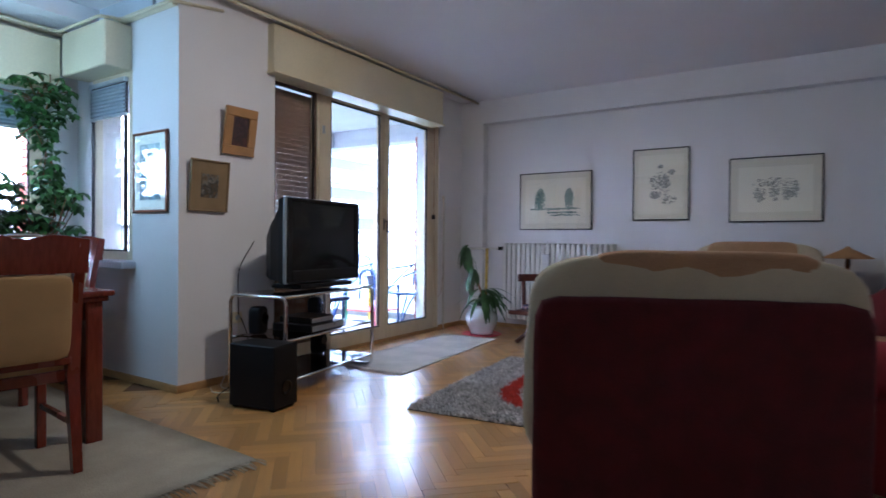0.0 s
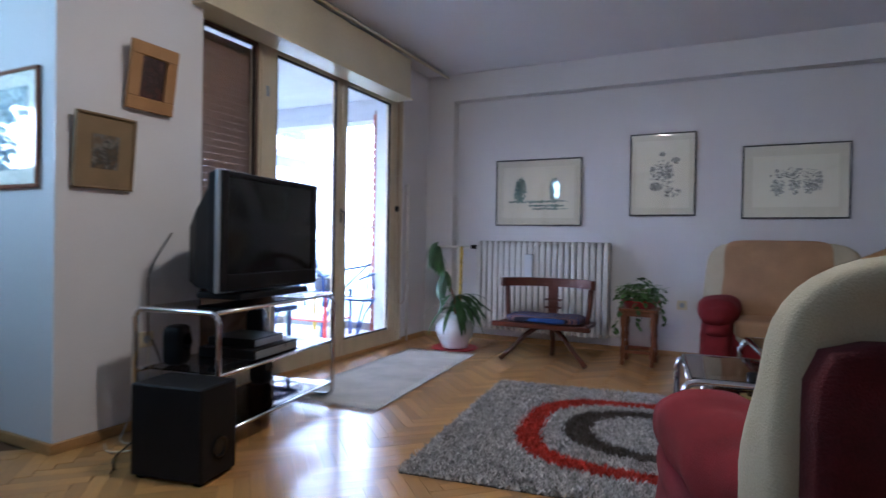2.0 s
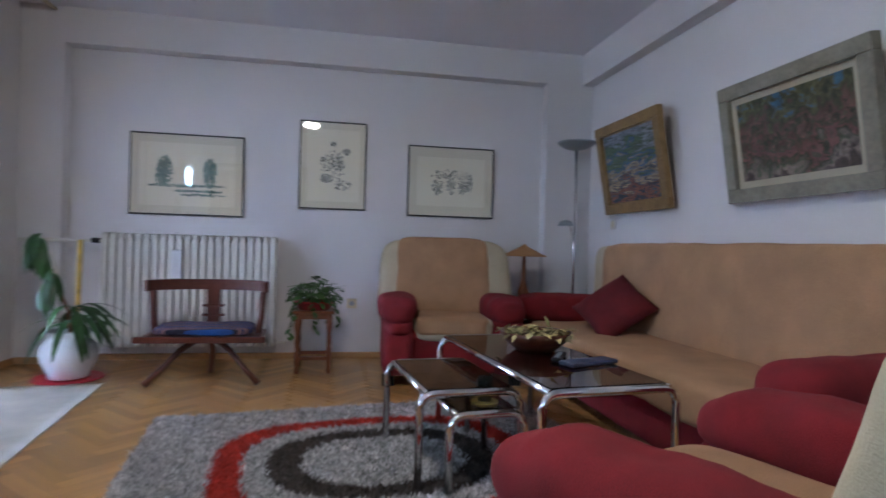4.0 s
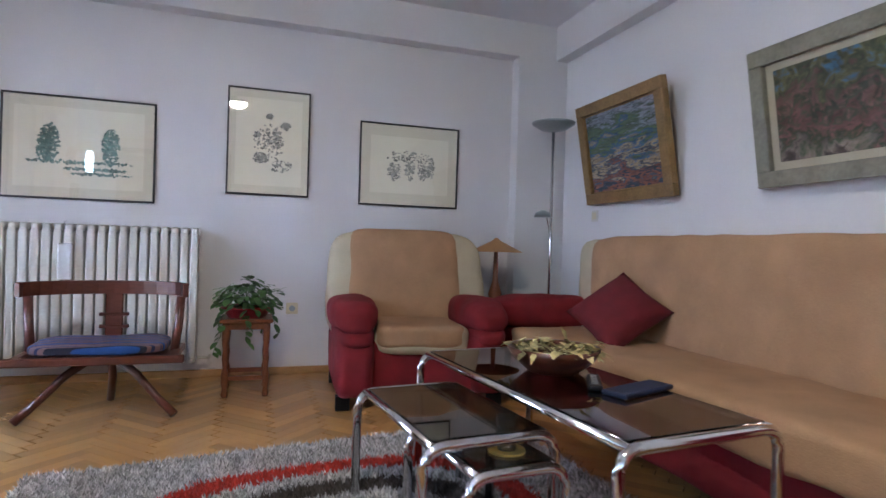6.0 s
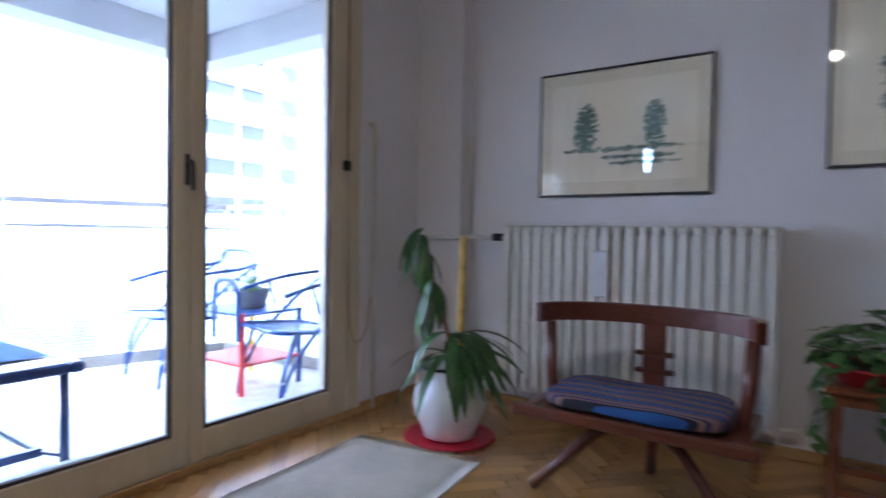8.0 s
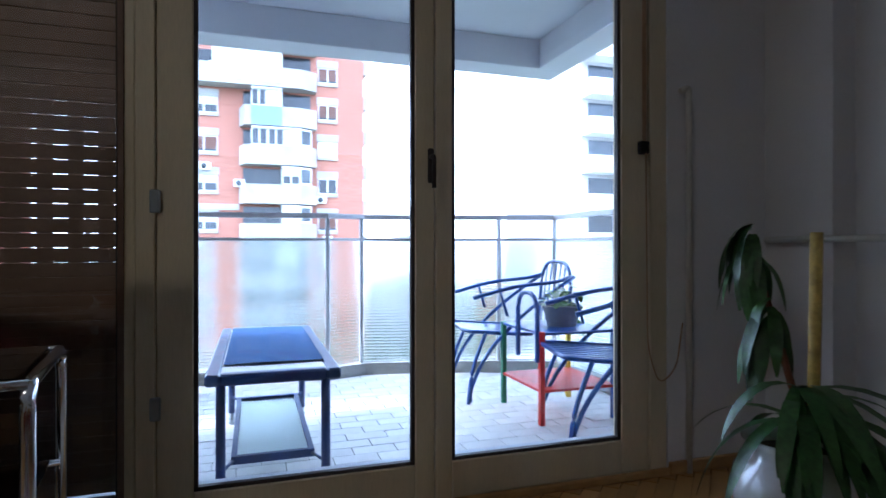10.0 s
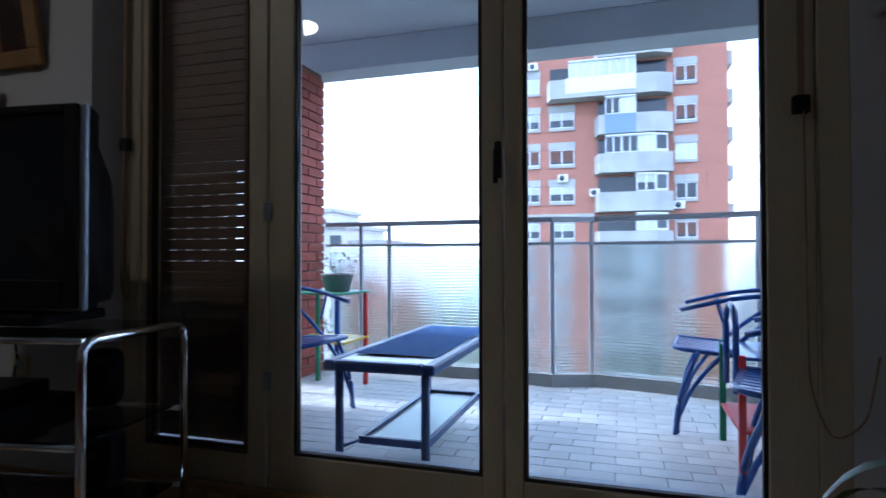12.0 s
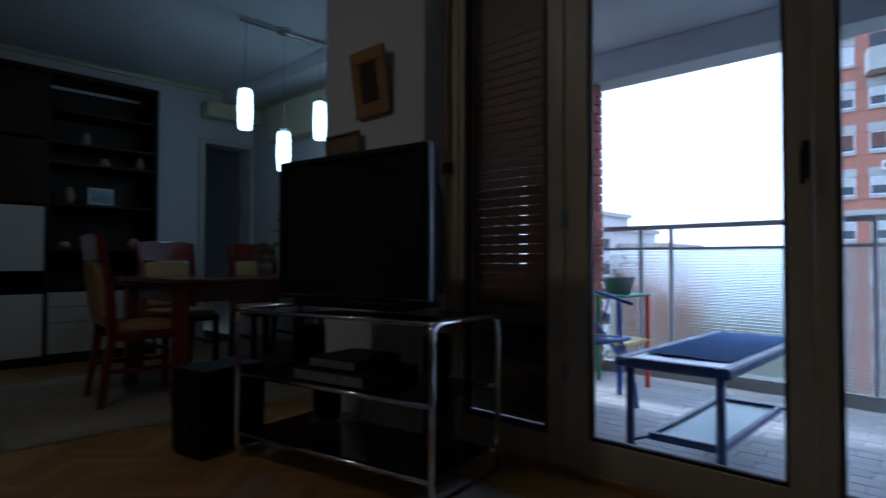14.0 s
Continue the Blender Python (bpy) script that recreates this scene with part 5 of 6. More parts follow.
# wall unit
DARKW = material("dark_wenge_wood", (0.026, 0.013, 0.008), 0.55, vary=0.15, scale=4, alpha_spec=0.25, stretch=(4, 4, 0.5))
WHITEP = material("white_laminate", (0.6, 0.58, 0.52), 0.4, vary=0.03)
wu = thing("wall_unit", (0, 0, 0), 0, "dark wood wall unit with open shelves and white drawers", "wall unit")
UX0, UX1, UY0, UY1, UH = 0.04, 1.85, -7.19, -6.82, 2.42
for x in (UX0, UX0 + 0.86, UX1 - 0.03):
    boxpart("upright", (x, x + 0.03, UY0, UY1, 0.0, UH), DARKW, wu, 0.003)
boxpart("back_panel", (UX0 + 0.03, UX1 - 0.03, UY0, UY0 + 0.01, 0.06, UH - 0.03), DARKW, wu)
boxpart("top_panel", (UX0, UX1, UY0, UY1 + 0.01, UH, UH + 0.04), DARKW, wu, 0.004)
boxpart("plinth", (UX0, UX1, UY0, UY1 - 0.03, 0, 0.07), DARKW, wu)
for z in (0.62, 0.95, 1.33, 1.68, 1.85, 2.12):
    boxpart("shelf", (UX0 + 0.03, UX0 + 0.86, UY0 + 0.012, UY1 - 0.01, z, z + 0.022), DARKW, wu, 0.002)
for z0, z1 in ((0.09, 0.345), (0.35, 0.475), (0.48, 0.60)):
    d = boxpart("drawer", (UX0 + 0.032, UX0 + 0.858, UY1 - 0.02, UY1, z0, z1), WHITEP, wu, 0.003, "white drawer front")
    boxpart("knob", (UX0 + 0.395, UX0 + 0.495, UY1, UY1 + 0.012, z1 - 0.04, z1 - 0.03), CHROME, d)
for z0, z1, mt in ((0.08, 0.59, WHITEP), (0.78, 1.31, WHITEP), (1.33, 1.86, DARKW), (1.88, 2.40, DARKW)):
    for x0, x1 in ((UX0 + 0.892, UX0 + 1.33), (UX0 + 1.336, UX1 - 0.032)):
        boxpart("cupboard_door", (x0, x1, UY1 - 0.02, UY1, z0, z1), mt, wu, 0.003)
rg = random.Random(11)
VASE = material("pottery", (0.3, 0.24, 0.17), 0.5, vary=0.2)
for x, z, r, h in ((0.15, 1.702, 0.04, 0.13), (0.45, 1.702, 0.05, 0.08), (0.72, 1.352, 0.045, 0.15), (0.6, 1.872, 0.04, 0.12), (0.2, 0.972, 0.06, 0.1), (0.75, 0.972, 0.05, 0.06)):
    t = thing("vase", (x, -6.98, z), 0, "small pottery vase on a shelf of the wall unit", "vase", "ornaments on the wall unit")
    m = bmesh.new()
    lathe(m, [(r * 0.6, 0), (r, h * 0.4), (r * 0.7, h * 0.8), (r * 0.45, h * 0.9), (r * 0.6, h)], 16)
    part("body", m, VASE, t)
picture("photo_frame", 0.2, 0.15, pose(0.5, -6.9, 1.43, 0, 0, 180), "small framed photograph standing on the shelf", SILVER, 0.01, 0.015, PAPER, (0.16, 0.11), False, WATERC)
df = thing("door_2", (0, 0, 0), 0, "open doorway with a white frame to a dark room", "door")
tagged(df, kind="structure")
boxpart("frame_side", (-1.115, -1.07, -7.2, -7.17, 0, 2.17), WHITEP, df, 0.004)
boxpart("frame_side", (-0.56, -0.50, -7.2, -7.17, 0, 2.17), WHITEP, df, 0.004)
boxpart("frame_top", (-1.07, -0.56, -7.2, -7.17, 2.11, 2.17), WHITEP, df, 0.004)
structure("roller_shutter_box_4", [(-1.11, -0.50, -7.14, -6.98, 2.36, 2.52)], CREAM, "cream roller box above the doorway", 0.006)

# ---- plants in the bay ----
DARKLEAF = material("umbrella_tree_leaf", (0.05, 0.13, 0.03), 0.35, vary=0.3, scale=12, bump=0.1, random=0.4, island=True)


def umbrella_tree(at, label, blobs, n, seed, pot=True, size=(0.07, 0.11)):
    """Whorls of leaflets spread through several clumps (x, y, z, radius, half height)."""
    rg = random.Random(seed)
    t = thing("umbrella_tree", at, 0, label, "plant")
    m, s = bmesh.new(), bmesh.new()
    for i in range(n):
        bx, by, bz, br, bh = blobs[i % len(blobs)]
        a, r, h = rg.uniform(0, math.tau), rg.random() ** 0.5, rg.uniform(-1, 1)
        c = Vector((bx + br * r * math.cos(a), by + br * r * math.sin(a), bz + bh * h))
        tilt = rg.uniform(-0.3, 0.4)
        for k in range(rg.randint(5, 7)):
            b = k * math.tau / 6 + rg.uniform(-0.2, 0.2)
            leaf(m, c, (math.cos(b), math.sin(b), tilt + rg.uniform(-0.3, 0.2)), rg.uniform(*size), rg.uniform(0.03, 0.045), 0.5, 2)
        if i % 4 == 0:
            tube(s, [(bx * 0.2, by * 0.2, 0.0 if pot else bz + bh), (bx * 0.7, by * 0.7, c.z * 0.5 if pot else bz), c], 0.004, 4)
    part("leaves", m, DARKLEAF, t, kind="stuff")
    part("stem", s, STOOLW, t, kind="stuff")
    if pot:
        m = bmesh.new()
        lathe(m, [(0.10, 0), (0.13, 0.18), (0.14, 0.2), (0.12, 0.19)], 20)
        part("pot", m, VASE, t)
    return t


bench = thing("plant_bench", (0, 0, 0), 0, "dark wooden plant bench under the dining window", "bench")
boxpart("top", (BAY_X + 0.04, -0.62, -6.2, -4.15, 0.60, 0.63), DARKW, bench, 0.004)
for y in (-6.1, -5.2, -4.25):
    boxpart("leg", (-0.68, -0.64, y, y + 0.04, 0, 0.60), DARKW, bench)
    boxpart("leg", (BAY_X + 0.06, BAY_X + 0.10, y, y + 0.04, 0, 0.60), DARKW, bench)
umbrella_tree((-0.86, -4.95, 0.63), "bushy green umbrella tree by the dining window", [(0, 0.15, 0.75, 0.24, 0.24), (0.02, -0.15, 0.85, 0.24, 0.28), (0.0, 0.0, 0.50, 0.22, 0.16), (0.05, 0.25, 0.62, 0.24, 0.22)], 380, 4)
umbrella_tree((-0.86, -4.35, 0.63), "small green umbrella tree in the bay corner", [(0.1, 0.0, 0.60, 0.18, 0.16), (0.24, 0.08, 0.58, 0.15, 0.16), (0.0, 0.0, 0.45, 0.16, 0.14)], 130, 9, size=(0.06, 0.09))
umbrella_tree((-0.86, -5.75, 0.63), "tall green umbrella tree by the dining window", [(0.05, 0.0, 0.65, 0.24, 0.26), (0, 0.1, 0.9, 0.2, 0.2)], 100, 14)
hp = umbrella_tree((-0.88, -4.22, 1.35), "green trailing plant hanging in the bay corner", [(0, 0, 0.68, 0.16, 0.14), (0.0, -0.06, 0.50, 0.15, 0.14), (0.02, -0.05, 0.25, 0.1, 0.18), (0.0, 0.0, 0.05, 0.06, 0.12), (0, -0.12, 0.62, 0.2, 0.14)], 150, 21, pot=False, size=(0.05, 0.085))
CORD = material("cord", (0.38, 0.24, 0.15), 0.8)
m = bmesh.new()
tube(m, [(-0.86, -4.16, 2.2), (-0.86, -4.16, 1.3)], 0.006, 5)
part("hanger", m, CORD, hp)
ball = thing("ball_plant", (-0.2, -5.3, 0.757), 0, "round clipped green plant on the dining table", "plant")
m = bmesh.new()
rg = random.Random(5)
for i in range(500):
    u = Vector((rg.gauss(0, 1), rg.gauss(0, 1), rg.gauss(0, 1))).normalized()
    leaf(m, u * 0.07 + Vector((0, 0, 0.16)), u, 0.035, 0.014, 0.1, 1)
part("leaves", m, DARKLEAF, ball, kind="stuff")
m = bmesh.new()
lathe(m, [(0.05, 0), (0.06, 0.08), (0.05, 0.085)], 16)
part("pot", m, VASE, ball)

# ---- small things in the living room ----
bowl = thing("wicker_bowl", (3.33, -2.33, 0.484), 0, "dark woven bowl full of dried petals on the coffee table", "bowl")
m = bmesh.new()
lathe(m, [(0.09, 0), (0.15, 0.05), (0.17, 0.09), (0.16, 0.088), (0.10, 0.03)], 24)
part("basket", m, WALNUT, bowl)
PETAL = material("dried_petals", (0.42, 0.36, 0.16), 0.8, vary=0.3, random=0.5, island=True)
m = bmesh.new()
rg = random.Random(3)
for i in range(160):
    a, r = rg.uniform(0, math.tau), 0.17 * rg.random() ** 0.5
    leaf(m, (r * math.cos(a), r * math.sin(a), 0.075 + rg.uniform(0, 0.03)), (rg.uniform(-1, 1), rg.uniform(-1, 1), rg.uniform(0, 0.6)), rg.uniform(0.04, 0.07), rg.uniform(0.02, 0.04), 0.5, 2)
part("petals", m, PETAL, bowl, kind="stuff")
book = thing("address_book", (3.45, -2.66, 0.484), 20, "dark blue book lying on the glass coffee table", "book")
boxpart("cover", (-0.13, 0.13, -0.045, 0.045, 0, 0.016), material("dark_blue_cover", (0.012, 0.02, 0.055), 0.5), book, 0.004)
rc = thing("remote_control", (3.36, -2.55, 0.484), 60, "black remote control on the coffee table", "remote control")
boxpart("case", (-0.09, 0.09, -0.022, 0.022, 0, 0.018), BLACKP, rc, 0.005)
for i in range(6):
    boxpart("button", (-0.07 + i * 0.024, -0.06 + i * 0.024, -0.01, 0.01, 0.018, 0.02), SILVER, rc)
coaster = tagged(part("coaster", (lambda q: (lathe(q, [(0.055, 0), (0.055, 0.006)], 24, (3.00, -2.66, 0.334)), q)[1])(bmesh.new()), YEL), "round straw coaster on the smallest table", "coaster")
gl = thing("water_glass", (3.00, -2.66, 0.3405), 0, "clear tumbler half full of water on a coaster", "glass")
m = bmesh.new()
lathe(m, [(0.028, 0), (0.034, 0.095), (0.0325, 0.095), (0.0265, 0.008), (0.004, 0.006)], 24)
part("tumbler", m, PANE, gl)
m = bmesh.new()
lathe(m, [(0.0262, 0.0085), (0.0295, 0.05), (0.004, 0.05)], 24)
part("water", m, glass_material("water", (0.95, 0.98, 1.0), 0.0, 1.33), gl)


def socket(at, rz, label="cream wall socket"):
    t = thing("wall_socket", at, rz, label, "socket", "wall sockets")
    boxpart("plate", (-0.04, 0.04, -0.012, 0, -0.04, 0.04), CREAM, t, 0.004)
    m = bmesh.new()
    lathe(m, [(0.021, 0), (0.021, 0.002), (0.018, 0.002)], 18)
    r = part("inset", m, SILVER, t)
    r.matrix_basis = pose(0, -0.012, 0, 90, 0, 0)


socket((2.55, 0, 0.46), 0, "cream wall socket beside the plant stand")
socket((2.86, 0, 0.47), 0, "cream wall socket behind the armchair")
socket((0.2, -3.47, 0.45), 90, "cream wall socket with a white plug by the tv rack")
CABLE = material("white_cable", (0.5, 0.47, 0.38), 0.5)
for k, (mt, pts) in enumerate(((CABLE, [(0.225, -3.47, 0.45), (0.26, -3.5, 0.25), (0.24, -3.6, 0.05), (0.35, -3.72, 0.012), (0.45, -3.66, 0.01)]), (BLACKP, [(0.235, -3.46, 0.45), (0.28, -3.42, 0.3), (0.3, -3.52, 0.02), (0.5, -3.85, 0.01), (0.62, -3.92, 0.01)]), (CABLE, [(0.3, -3.75, 0.01), (0.42, -3.82, 0.012), (0.5, -3.74, 0.01), (0.4, -3.66, 0.014)]), (BLACKP, [(0.3, -3.4, 1.0), (0.25, -3.5, 0.8), (0.22, -3.47, 0.47)]))):
    m = bmesh.new()
    tube(m, bend(pts, 0.08), 0.004, 5)
    tagged(part("power_cable", m, mt), "loose power cable behind the tv rack", "cable")
strap = thing("shutter_strap", (0, 0, 0), 0, "grey shutter strap hanging beside the balcony door", "strap")
m = bmesh.new()
box(m, 0.075, 0.078, -0.752, -0.735, 1.29, 2.28)
part("belt", m, CORD, strap)
boxpart("clip", (0.06, 0.085, -0.765, -0.722, 1.26, 1.31), BLACKP, strap, 0.004)
m = bmesh.new()
tube(m, bend([(0.082, -0.74, 1.27), (0.085, -0.735, 0.5), (0.085, -0.68, 0.36), (0.085, -0.60, 0.42), (0.085, -0.57, 0.6)], 0.08), 0.003, 5)
part("loop", m, CORD, strap)
strap2 = thing("shutter_strap", (0, 0, 0), 0, "cream shutter strap hanging beside the lowered shutter", "strap")
m = bmesh.new()
box(m, 0.080, 0.083, -3.105, -3.088, 1.33, 2.28)
part("belt", m, CORD, strap2)
boxpart("clip", (0.06, 0.088, -3.118, -3.075, 1.29, 1.34), SEAL, strap2, 0.004)
m = bmesh.new()
tube(m, bend([(0.085, -3.095, 1.30), (0.09, -3.10, 0.75), (0.09, -3.06, 0.68), (0.088, -3.07, 1.0)], 0.05), 0.003, 5)
part("loop", m, CORD, strap2)
m = bmesh.new()
tube(m, bend([(0.075, -0.57, 1.52), (0.075, -0.53, 1.54), (0.075, -0.53, 0.0)], 0.02), 0.012, 8)
tagged(part("wall_conduit", m, WHITEP), "white pipe running down the wall", "pipe")
for z in (1.0, 0.38, 1.95):
    tagged(boxpart("hinge", (0.045, 0.06, -2.475, -2.445, z, z + 0.07), SILVER, None, 0.004), "small steel hinge on the door frame", "hinge")
hd = thing("door_handle", (0.047, -1.60, 1.18), 0, "dark lever handle on the balcony door", "handle")
boxpart("plate", (0, 0.006, -0.011, 0.011, -0.06, 0.06), SEAL, hd, 0.004)
m = bmesh.new()
tube(m, bend([(0.0, 0, 0.03), (0.04, 0, 0.03), (0.042, 0, -0.08)], 0.015), 0.008, 8)
part("lever", m, SEAL, hd)

sw = thing("light_switch", (X_E, -0.58, 1.18), -90, "white wall switch beside the coastal painting", "switch")
boxpart("plate", (-0.04, 0.04, -0.008, 0, -0.04, 0.04), WHITEP, sw, 0.003)
boxpart("rocker", (-0.025, 0.025, -0.013, -0.008, -0.025, 0.025), CREAM, sw, 0.002)
boxpart("glazing_bead", [(0.046, 0.052, -3.012, -2.994, 0.14, 2.285), (0.046, 0.052, -2.561, -2.543, 0.14, 2.285), (0.046, 0.052, -2.994, -2.561, 2.267, 2.285), (0.046, 0.052, -2.994, -2.561, 0.14, 0.158)], SHUT, WIN1, 0.002, "dark brown glazing bead")

# ---- balcony things ----
bt = thing("balcony_table", (0, 0, 0), 0, "navy metal table with a blue cloth and a glass lower shelf", "table")
TX0, TX1, TY0, TY1, TZ = -1.38, -0.14, -2.34, -1.88, 0.465
boxpart("tabletop", (TX0 + 0.05, TX1 - 0.05, TY0 + 0.05, TY1 - 0.05, TZ - 0.016, TZ - 0.004), ALU, bt)
m = bmesh.new()
for q in ((TX0, TX1, TY0, TY0 + 0.05), (TX0, TX1, TY1 - 0.05, TY1), (TX0, TX0 + 0.05, TY0 + 0.05, TY1 - 0.05), (TX1 - 0.05, TX1, TY0 + 0.05, TY1 - 0.05)):
    box(m, *q, TZ - 0.04, TZ, bevel=0.008)
part("rim", m, NAVY, bt)
for x in (TX0 + 0.09, TX1 - 0.05):
    for y in (TY0 + 0.05, TY1 - 0.05):
        m = bmesh.new()
        tube(m, [(x, y, 0.03), (x, y, TZ - 0.04)], 0.017, 10)
        lg = part("leg", m, NAVY, bt)
        m = bmesh.new()
        lathe(m, [(0.012, BZ), (0.02, BZ + 0.008), (0.012, BZ + 0.018), (0.02, BZ + 0.028), (0.012, BZ + 0.038), (0.018, 0.03)], 12, (x, y, 0))
        part("foot", m, SILVER, lg, "ringed steel foot")
boxpart("shelf_frame", [(TX0 + 0.18, TX1 - 0.16, TY0 + 0.08, TY0 + 0.10, 0.10, 0.13), (TX0 + 0.18, TX1 - 0.16, TY1 - 0.10, TY1 - 0.08, 0.10, 0.13), (TX0 + 0.18, TX0 + 0.20, TY0 + 0.10, TY1 - 0.10, 0.10, 0.13), (TX1 - 0.18, TX1 - 0.16, TY0 + 0.10, TY1 - 0.10, 0.10, 0.13)], NAVY, bt)
boxpart("shelf_glass", (TX0 + 0.20, TX1 - 0.18, TY0 + 0.10, TY1 - 0.10, 0.112, 0.118), PATTERN, bt, 0, "patterned glass shelf")
for x, xx in ((TX1 - 0.05, TX1 - 0.17), (TX0 + 0.09, TX0 + 0.19)):
    for y, yy in ((TY0 + 0.05, TY0 + 0.09), (TY1 - 0.05, TY1 - 0.09)):
        m = bmesh.new()
        tube(m, [(x, y, 0.115), (xx, yy, 0.115)], 0.006, 6)
        part("bracket", m, NAVY, bt)
m = bmesh.new()
g = [[m.verts.new((TX0 + 0.05 + (TX1 - TX0 - 0.22) * i / 16, TY0 + 0.055 + (TY1 - TY0 - 0.10) * j / 8, TZ + 0.0025 + max(0, 0.006 * noise.noise(Vector((i * 0.4, j * 0.4, 2)))))) for j in range(9)] for i in range(17)]
for i in range(16):
    for j in range(8):
        m.faces.new((g[i][j], g[i + 1][j], g[i + 1][j + 1], g[i][j + 1])).smooth = True
tagged(part("table_cloth", m, BLUEC), "blue cloth laid on the balcony table", "cloth")


def bow_chair(m4, label):
    """Bent-rod chair: faces local -y, its V legs stand on the local ground."""
    t = thing("balcony_chair", (0, 0, 0), 0, label, "chair", "blue bent-rod balcony chairs")
    for s in (-1, 1):
        x = s * 0.27
        m = bmesh.new()
        tube(m, bend([(x, -0.19, 0.0), (x, -0.17, 0.2), (x * 0.95, -0.08, 0.42)], 0.25, 8), 0.012, 8)
        part("front_leg", m, BLUE, t)
        m = bmesh.new()
        tube(m, [(x, -0.18 + 0.66 * u ** 1.35, 0.012 + 0.74 * u ** 0.72) for u in [i / 14 for i in range(15)]], 0.012, 8)
        part("rear_bow", m, BLUE, t)
        m = bmesh.new()
        tube(m, bend([(x, -0.16, 0.63), (x, 0.1, 0.70), (x, 0.36, 0.72), (x * 0.9, 0.46, 0.75)], 0.15, 6), 0.012, 8)
        part("armrest", m, BLUE, t)
        m = bmesh.new()
        tube(m, [(x, 0.0, 0.69), (x, 0.05, 0.52)], 0.009, 6)
        part("arm_stay", m, BLUE, t)
    m = bmesh.new()
    tube(m, bend([(-0.26, 0.44, 0.46), (-0.26, 0.47, 0.84), (0.26, 0.47, 0.84), (0.26, 0.44, 0.46)], 0.2, 8), 0.012, 8)
    part("back_hoop", m, BLUE, t)
    m = bmesh.new()
    tube(m, bend([(-0.24, -0.2, 0.43), (0.24, -0.2, 0.43), (0.25, 0.24, 0.40), (-0.25, 0.24, 0.40), (-0.24, -0.2, 0.43)], 0.1, 6), 0.012, 8)
    part("seat_rim", m, BLUE, t)
    for i in range(8):
        x = -0.2 + i * 0.057
        b = boxpart("slat", (x - 0.02, x + 0.02, -0.19, 0.23, -0.004, 0.004), BLUE, t)
        b.matrix_basis = pose(0, 0.0, 0.415, -4, 0, 0)
    for i in range(5):
        x = -0.16 + i * 0.08
        m = bmesh.new()
        tube(m, [(x, 0.42, 0.44), (x, 0.47, 0.83)], 0.006, 5)
        part("back_rod", m, BLUE, t)
    t.matrix_basis = m4
    return t


c1 = bow_chair(pose(-1.50, -0.74, BZ, 0, 0, -8), "blue bent-rod balcony chair with a slatted seat")
copy_thing(c1, pose(-0.52, -0.60, BZ, 0, 0, -14))
copy_thing(c1, pose(-1.02, -2.98, BZ, 0, 0, 172))
tr = thing("painted_trolley", (0, 0, 0), 0, "small table with red shelf and green and blue legs", "table")
boxpart("lower_shelf", (-1.24, -0.74, -0.76, -0.30, 0.14, 0.155), REDM, tr, 0.003, "red shelf")
boxpart("upper_shelf", (-1.24, -0.74, -0.76, -0.30, 0.44, 0.455), BLUE, tr, 0.003)
for x, y, mt in ((-1.23, -0.75, GREENM), (-0.75, -0.75, REDM), (-1.23, -0.31, YELM), (-0.75, -0.31, BLUE)):
    boxpart("leg", (x - 0.014, x + 0.014, y - 0.014, y + 0.014, BZ, 0.46), mt, tr, 0.002)
m = bmesh.new()
tube(m, bend([(-0.99, -0.77, 0.3), (-0.99, -0.77, 0.66), (-0.76, -0.77, 0.66), (-0.76, -0.77, 0.3)], 0.12, 8), 0.014, 8)
part("arch", m, BLUE, tr)
ivy((-0.98, -0.5, 0.456), 0.12, 0.14, 60, "bare leggy pot plant on the balcony trolley", potmat=CONC, seed=6, trail=2, mat=LEAF2)
gt = thing("painted_stand", (0, 0, 0), 0, "narrow stand in green, yellow, blue and red", "plant stand")
for x, y, mt in ((-1.53, -3.0, BLUE), (-1.88, -2.96, REDM), (-1.53, -3.36, YELM), (-1.88, -3.34, GREENM)):
    boxpart("leg", (x - 0.014, x + 0.014, y - 0.014, y + 0.014, BZ, 0.62), mt, gt, 0.002)
boxpart("top", [(-1.9, -1.51, -3.375, -2.94, 0.62, 0.635)], GREENM, gt, 0.003)
boxpart("shelf", [(-1.9, -1.51, -3.375, -2.94, 0.30, 0.315)], YELM, gt, 0.003)
ivy((-1.72, -3.1, 0.635), 0.15, 0.26, 60, "dry branching pot plant on the painted stand", potmat=CONC, seed=16, trail=0, mat=material("dry_leaf", (0.14, 0.13, 0.06), 0.6, vary=0.3, random=0.3, island=True), size=(0.02, 0.04))

# ---- outside ----
structure("ground", [(-900, 600, -900, 900, -14.5, -14.0)], material("ground_cover", (0.075, 0.085, 0.06), 0.95, vary=0.35, scale=0.08, fine=1.5, bump=0.1), "grass and paving far below the balcony")
TBRICK = material("tower_brick", (0.40, 0.175, 0.12), 0.9, vary=0.12, scale=1.2, fine=14, stretch=(1, 1, 6), bump=0.2)
TCONC = material("tower_concrete", (0.40, 0.395, 0.37), 0.9, vary=0.12, scale=0.7, fine=12, bump=0.2)
TCONB = material("blue_grey_panel", (0.20, 0.27, 0.36), 0.8, vary=0.06, scale=0.7)
TWHITE = material("white_upvc", (0.7, 0.71, 0.72), 0.5, vary=0.04)
TDARK = material("dark_window_and_shade", (0.035, 0.045, 0.055), 0.12, vary=0.2, scale=0.7, bump=0, random=0.5)
TBLIND = material("pale_blind", (0.5, 0.51, 0.5), 0.6, vary=0.05, random=0.15)
TBROWN = material("brown_blind", (0.12, 0.05, 0.03), 0.6, vary=0.15, stretch=(1, 1, 8))


